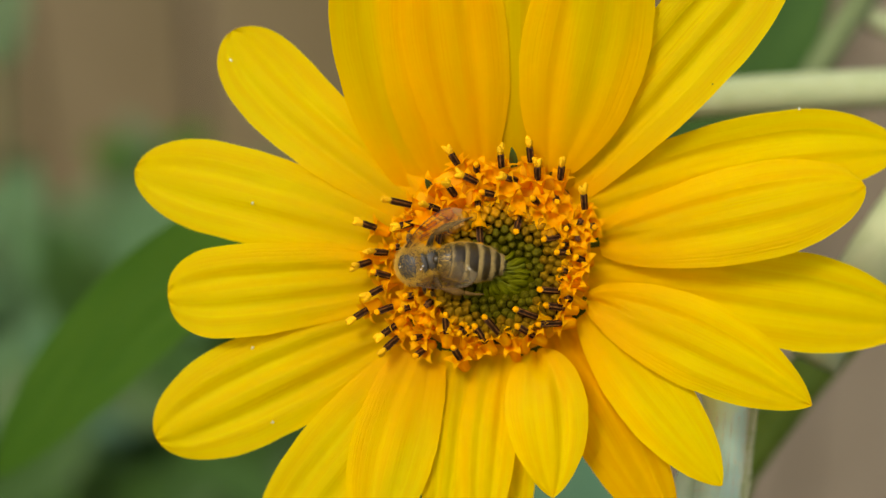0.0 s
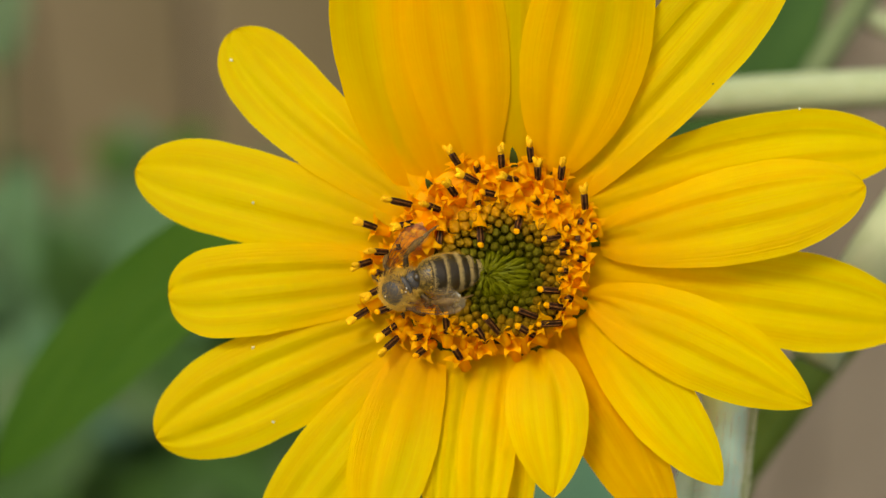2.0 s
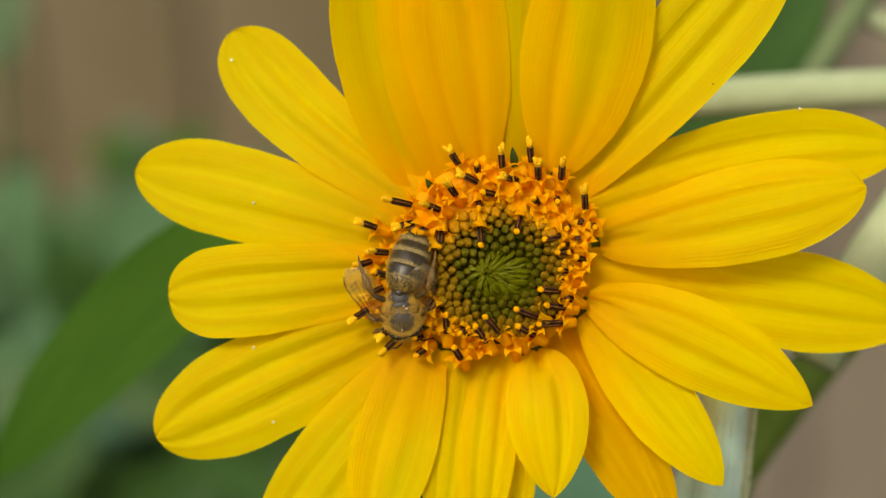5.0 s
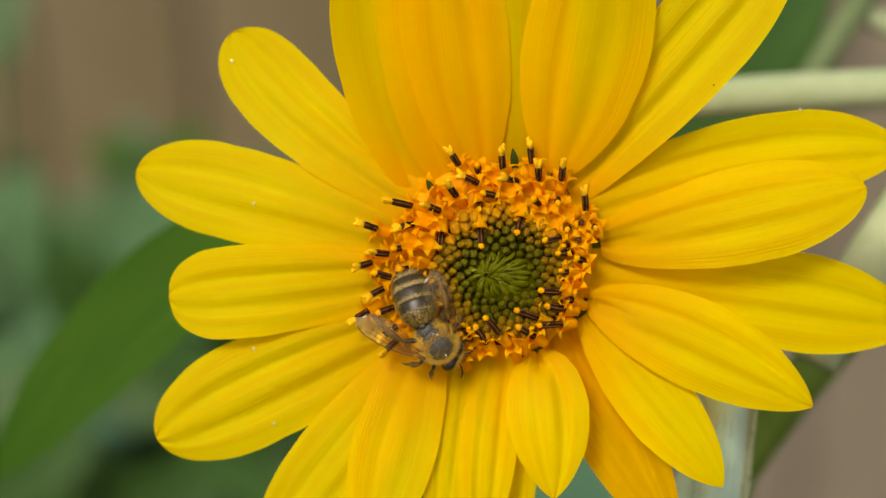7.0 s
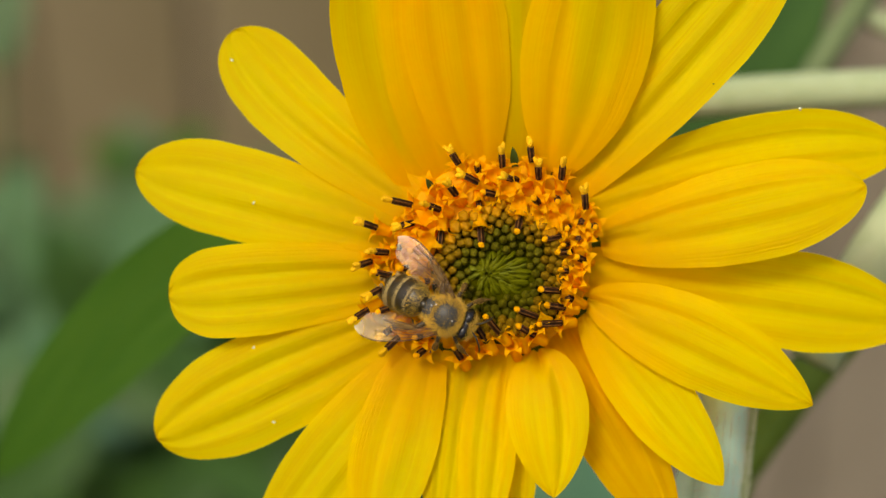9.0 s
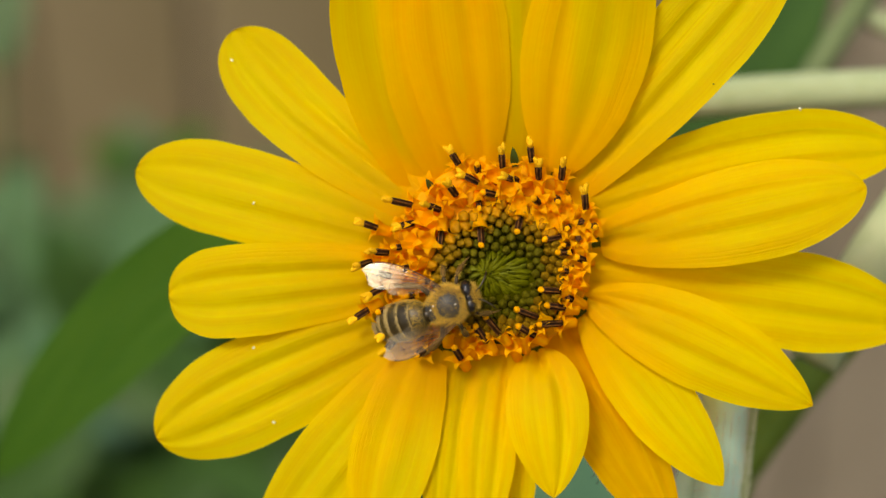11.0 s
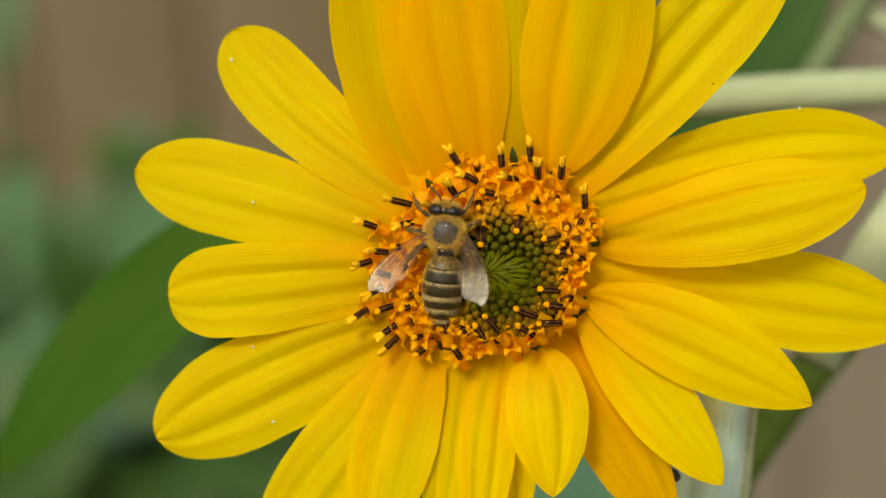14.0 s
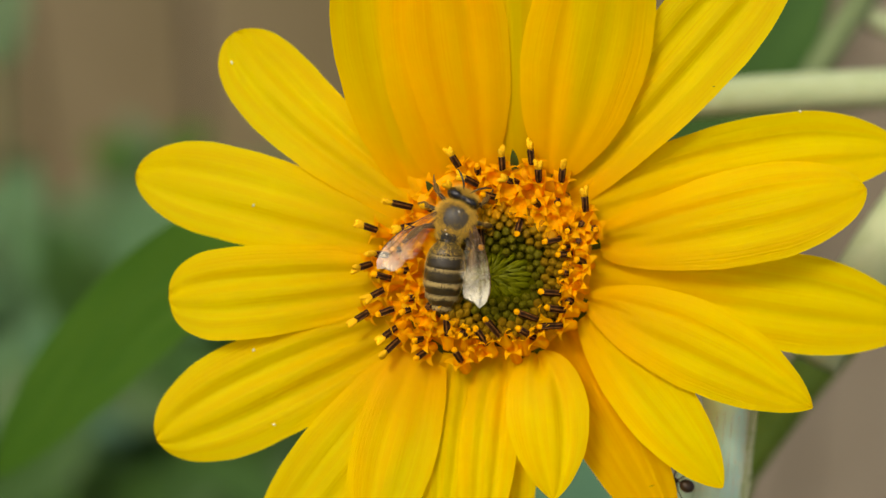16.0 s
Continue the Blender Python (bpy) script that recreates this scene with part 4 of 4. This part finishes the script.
    for s in (-1, 1):
        for y, knee, ankle, toe, r in ((3.3, (1.3, 0.9, 0.2), (1.9, 1.7, -1.3), (2.2, 2.5, -2.4), 0.2), (2.3, (1.9, 0.3, 0.4), (2.7, 0.2, -1.4), (3.3, -0.2, -2.5), 0.23), (1.3, (1.8, -1.0, 0.3), (2.6, -2.9, -0.8), (3.0, -4.3, -2.2), 0.27)):
            side = lambda p: (s * p[0], p[1], p[2])
            a, k2, e = Vector((0, 0, 0)), Vector(side(knee)), Vector(side(ankle))
            v, f = tube(curve3(a, a.lerp(k2, 0.55) + Vector((0, 0, 0.3)), k2, 6), [r * 0.7, r * 1.0, r * 1.1, r * 1.1, r, r * 0.9, r * 0.75], 10)
            leg = part("leg", mesh("leg", v, f, LEGDARK), bee, place(s * 0.8, y, -1.0), "dark jointed leg dusted with tan hair")
            v, f = tube(curve3(k2, k2.lerp(e, 0.5) + Vector((s * 0.15, 0, 0.15)), e, 6), [r * 0.6, r * 0.9, r * 1.15, r * 1.3, r * 1.35, r * 1.2, r * 0.8], 10)
            part("tibia", mesh("tibia", v, f, LEGBROWN), leg, label="brown shin")
            v, f = tube(curve3(e, e.lerp(Vector(side(toe)), 0.5) + Vector((s * 0.12, 0, 0.1)), side(toe), 6), [r * 0.75, r * 0.8, r * 0.6, r * 0.5, r * 0.42, r * 0.35, r * 0.2], 8)
            part("tarsus", mesh("tarsus", v, f, LEGBROWN), leg, label="thin brown foot")
            rng = random.Random(int(60 + y * 10))
            hv, hf = [], []
            for _ in range(900):
                t = rng.random()
                p = a.lerp(k2, t * 2) if t < 0.5 else k2.lerp(e, t * 2 - 1)
                d = Vector((rng.gauss(0, 1), rng.gauss(0, 1), rng.gauss(0, 1))).normalized()
                w = d.cross(Vector((0.2, 1, 0.4))).normalized() * 0.009
                o = len(hv)
                hv += [tuple(p + d * r * 0.8 - w), tuple(p + d * r * 0.8 + w), tuple(p + d * (r + rng.uniform(0.1, 0.3)))]
                hf.append((o, o + 1, o + 2))
            part("fuzz", mesh("fuzz", hv, hf, FUZZ), leg, kind="stuff", label="tan leg hair")
            legs.append(leg)
    return head, abdomen, wings, hinds, legs


bee_head, bee_abdomen, bee_wings, bee_hinds, bee_legs = build_bee()


# ---- the ant: forward +y ----
def small(piece, k):
    return [tuple(c * k for c in p) for p in piece[0]], piece[1]


def build_ant():
    k = 0.85
    ant = thing("ant", "small dark brown ant clinging under a petal's edge", "ant")
    part("head", mesh("head", *small(blob(0.5, 0.55, 0.42, (0, 1.35, 0.05), 12, 8), k), ANTBODY), ant)
    part("thorax", mesh("thorax", *small(blob(0.36, 0.8, 0.38, (0, 0.2, 0), 12, 8), k), ANTBODY), ant)
    part("waist", mesh("waist", *small(blob(0.16, 0.2, 0.26, (0, -0.7, 0), 8, 6), k), ANTBODY), ant)
    part("gaster", mesh("gaster", *small(blob(0.78, 0.95, 0.7, (0, -1.6, -0.1), 16, 12), k), ANTBODY), ant)
    for s in (-1, 1):
        v, f = small(tube([(s * 0.2, 1.75, 0.1), (s * 0.75, 2.2, 0.5), (s * 0.9, 3.0, 0.2)], [0.055, 0.055, 0.045], 6), k)
        part("antenna", mesh("antenna", v, f, ANTBODY), ant)
        for y, e in ((0.7, 1.2), (0.2, 0.1), (-0.3, -1.3)):
            v, f = small(tube([(s * 0.2, y, -0.2), (s * 0.95, y + e * 0.5, 0.5), (s * 1.4, y + e * 0.9, -0.3), (s * 1.9, y + e * 1.4, -0.8)], [0.1, 0.08, 0.06, 0.04], 6), k)
            part("leg", mesh("leg", v, f, ANTBODY), ant)
    return ant


ant = build_ant()


def motions():
    # seconds, shift of the head in mm as the stem sways
    sway = [
        (0, 0, -0), (0.5, 0, 0.08), (1, -0.04, 0.03), (1.5, 0.01, 0.02), (2, 0.04, 0.02), (2.5, 0, 0.11),
        (3, 0.03, -0.08), (3.5, 0.03, -0), (4, 0.04, 0.01), (6.3, 0.08, 0.08), (6.5, 0.08, 0.18), (6.7, 0.08, 0.06),
        (7, 0.11, -0.09), (7.5, 0.06, -0.03), (8, 0.04, 0.01), (8.5, 0.09, -0.02), (9, 0.1, 0.02), (11.5, 0.1, -0),
        (12, 0.04, 0.02), (12.5, 0.07, 0.03), (13, 0.08, -0), (13.5, 0.09, 0.01), (14, 0.04, 0.06), (14.5, 0.07, 0.06),
        (15, 0.03, 0.02), (15.5, 0.06, -0), (16, 0.1, -0.22),
    ]
    walk(sunflower, [(t, F @ HEAD @ place(x, y, 0)) for t, x, y in sway])
    # seconds, waist x, y, z in mm, heading, pitch
    body = [
        (0, -0.66, -1.04, 5.2, 103.5, -28), (0.5, -2.95, -0.05, 5.2, 112.1, -28), (1, -2.51, -2.68, 5.2, 89.9, -28), (1.5, -2.68, -2.4, 5.2, 93.5, -28), (2, -2.51, -2.78, 5.2, 122.7, -28),
        (2.5, -2.95, -3.17, 5.2, 128, -28), (3, -3.88, -3.38, 5.2, 141.7, -28), (3.5, -2.35, -3.88, 5.2, 144.5, -24), (4, -4.26, -3.93, 5.2, 177.7, -24), (4.2, -4.48, -4.04, 5.2, 180.6, -24),
        (6.3, -3.17, -4.48, 5.2, 196.5, -16), (6.5, -3, -4.86, 5.2, 189.3, -16), (7, -1.91, -7.48, 5.2, 220.9, -16), (7.5, -0.33, -7.15, 5.2, 226.5, -16), (8, -0.76, -6.39, 5.2, 230.5, -16),
        (8.5, -0.87, -6.61, 5.2, 230.8, -16), (8.8, -0.11, -6.39, 5.2, 226.5, -16), (9, -1.75, -5.4, 5.2, 243.6, 6), (9.2, -2.02, -4.97, 5.2, 248.2, 6), (11.3, -1.15, -6.39, 5.2, 302.4, 12),
        (11.5, 0.05, -4.97, 5.2, 309.8, 12), (11.8, 0.98, -5.4, 5.2, 335.4, 12), (12, 1.2, -5.13, 5.2, 345.4, 12), (12.5, 0.71, -2.68, 5.2, 352.2, 12), (13, 0.33, -1.86, 5.2, 333.1, 12),
        (13.5, 0.22, -2.51, 5.2, 341, 12), (14, 0.22, -0.6, 5.2, 361.1, 12), (14.5, 0.16, 0.33, 5.2, 364.4, 12), (15, 0.33, -0.22, 5.2, 356.9, 6), (15.5, 0.44, 0.05, 5.2, 360, 6),
        (16, 0.44, 0.76, 5.2, 341.6, 6),
    ]
    walk(bee, [(t, F @ place(x, y, z) @ turn(0, 0, h) @ turn(p)) for t, x, y, z, h, p in body])
    level = [(turn(0, 0, h) @ turn(p)).inverted() for _, _, _, _, h, p in body]
    # seconds, heading of the abdomen over the disc, droop
    tail = [
        (0, 85.5, 16), (0.5, 92.2, 19.5), (1, 81.7, 16.5), (1.5, 82.2, 16.5), (2, 97.5, 23),
        (2.5, 104.7, 16.5), (3, 106.4, 16), (3.5, 117.6, 16), (4, 134.1, 21.5), (4.2, 146.1, 23),
        (6.3, 182.3, 20), (6.5, 183.8, 22), (7, 198.6, 23.5), (7.5, 225.9, 29), (8, 232.3, 26),
        (8.5, 233, 28.5), (8.8, 233.4, 19.5), (9, 242.7, 41.5), (9.2, 253, 42.5), (11.3, 294.9, 30),
        (11.5, 313.3, 14), (11.8, 315.1, 19.5), (12, 342.8, 27), (12.5, 352.4, 20), (13, 350.1, 19),
        (13.5, 356.3, 23), (14, 355.3, 14.5), (14.5, 358.4, 3.5), (15, 361.2, 5.5), (15.5, 361.2, -2),
        (16, 354.1, 11.5),
    ]
    walk(bee_abdomen, [(t, q @ turn(0, 0, h) @ turn(p)) for (t, h, p), q in zip(tail, level)])
    # seconds, nod, tuck under the thorax, turn to the side
    nod = [
        (0, -42, 0.5, 0), (0.5, -42, 0.5, 0), (1, -42, 0.5, 0), (1.5, -42, 0.5, 0), (2, -42, 0.5, 0),
        (2.5, -42, 0.5, 0), (3, -42, 0.5, 0), (3.5, -22, 0.25, 0), (4, -22, 0.25, 0), (4.2, -22, 0.25, 0),
        (6.3, -15, 0.12, 28), (6.5, -15, 0.12, 23.1), (7, -15, 0.12, 24.3), (7.5, -15, 0.12, 26.2), (8, -15, 0.12, 8),
        (8.5, -15, 0.12, 15.9), (8.8, -15, 0.12, 11.1), (9, -6, 0, 3.3), (9.2, -6, 0, -11.7), (11.3, -6, 0, -7),
        (11.5, -6, 0, 8.8), (11.8, -6, 0, -1.1), (12, -6, 0, -1.1), (12.5, -6, 0, -14.4), (13, -6, 0, -20.9),
        (13.5, -6, 0, -21.3), (14, -6, 0, -6.7), (14.5, -6, 0, -7.8), (15, -6, 0, 8.7), (15.5, -6, 0, -3.6),
        (16, -6, 0, -11.4),
    ]
    walk(bee_head, [(t, place(0, 3.75 - q, -q) @ turn(0, 0, h) @ turn(p)) for t, p, q, h in nod])
    # seconds, direction over the disc, lift, twist
    left = [
        (0, 181.2, 40, -25), (0.5, 158.3, 46.8, -25), (1, 136.2, 45.1, -25), (1.5, 147.7, 47.4, -25), (2, 178.6, 40.6, -25),
        (2.5, 181.5, 48.9, -25), (3, 179.3, 51.5, -25), (3.5, 204.2, 34.8, -25), (4, 225.9, 52.1, -25), (4.2, 231.9, 54.4, -25),
        (6.3, 271.5, 28.5, -25), (6.5, 261.7, 31.1, -25), (7, 281.8, 32.5, -25), (7.5, 289.3, 27.8, -25), (8, 290.1, 37.4, -25),
        (8.5, 289.4, 38.5, -25), (8.8, 290.8, 36.4, -25), (9, 303.8, -0, 0.3), (9.2, 304.2, -0, 0.2), (11.3, 345.9, -14.9, -10.6),
        (11.5, 364, -0, -14.1), (11.8, 378.7, -8.3, -15.6), (12, 389.7, -0, -16.2), (12.5, 387.7, -20, -16.9), (13, 368.9, -20, -15),
        (13.5, 365.9, -20, -14.5), (14, 396.8, -13.7, -16.8), (14.5, 398, -20, -17.3), (15, 413.9, -20, -16.9), (15.5, 419.7, -20, -16.4),
        (16, 394.8, -12.1, -16.6),
    ]
    right = [
        (0, 44.1, 40.9, 25), (0.5, 48, 39.9, 25), (1, 35, 47.6, 25), (1.5, 33, 50.2, 25), (2, 64.3, 42.7, 25),
        (2.5, 72.1, 47, 25), (3, 68.6, 35.1, 25), (3.5, 91.4, 39.2, 25), (4, 120, 21.2, 25), (4.2, 120.8, 29, 25),
        (6.3, 153.8, 35.2, -25), (6.5, 143.6, 29.3, -25), (7, 156.8, 11.5, -25), (7.5, 174.9, 23.8, -25), (8, 162.4, 34.2, -25),
        (8.5, 165.1, 39.4, -25), (8.8, 175, 19.1, -25), (9, 183.7, 10.4, 14.6), (9.2, 183.1, 0, 13.9), (11.3, 220.1, 26.6, 17.8),
        (11.5, 247.4, 26.7, 14.3), (11.8, 279.3, 27.6, 7.1), (12, 282.3, 24.4, 6.2), (12.5, 282.4, 27.1, 6.3), (13, 271, 33, 9.5),
        (13.5, 279.6, 29.9, 7.1), (14, 292.6, 29.6, 3.5), (14.5, 301, 29.9, 1.1), (15, 304.7, 28.6, 0), (15.5, 295.9, 27.2, 2.5),
        (16, 282.8, 6.5, 6.1),
    ]
    walk(bee_wings[0], [(t, place(-1.7, 2.3, 0.9) @ q @ turn(0, 0, a) @ turn(0, b) @ turn(c)) for (t, a, b, c), q in zip(left, level)])
    walk(bee_wings[1], [(t, place(1.7, 2.3, 0.9) @ q @ turn(0, 0, a) @ turn(0, -b) @ turn(c)) for (t, a, b, c), q in zip(right, level)])
    for k, leg in enumerate(bee_legs):
        home = leg.matrix_basis.copy()
        steps = [(t / 4, home @ turn(0, 0, 9 * math.sin(t * 0.9 + k * 2.1))) for t in range(0, 65)]
        walk(leg, steps)
    # seconds, x, y, z in mm, heading; it hangs from the petal's underside
    crawl = [
        (0, 19.3, -18.3, -3.4, -150), (9, 18.6, -19.5, -3.4, 170), (11.3, 16.6, -22.4, -3.4, 160), (11.6, 16.3, -23.3, -3.4, 120),
        (12, 17.95, -23.8, -3.4, 60), (12.1, 19.24, -22.95, -3.4, -10), (12.2, 20.47, -22.38, -3.3, -72), (12.4, 21.81, -22.42, -3.1, -75),
        (12.6, 22.42, -22.22, -3.05, -80), (12.8, 22.52, -22.21, -3.0, -70), (13, 22.61, -22.00, -2.9, -5), (13.3, 21.98, -21.58, -2.7, 60),
        (13.6, 21.98, -21.78, -2.7, 58), (13.9, 22.03, -21.98, -2.7, 55), (14.2, 22.17, -22.27, -2.6, 60), (14.5, 23.04, -23.14, -2.4, 62),
        (14.8, 23.54, -23.44, -2.4, 63), (15.2, 23.54, -23.34, -2.4, 63), (15.6, 23.54, -23.44, -2.4, 62), (16, 23.29, -23.24, -2.4, 64),
    ]
    walk(ant, [(t, F @ place(x, y, z) @ turn(0, 0, h) @ turn(0, 180)) for t, x, y, z, h in crawl])


motions()
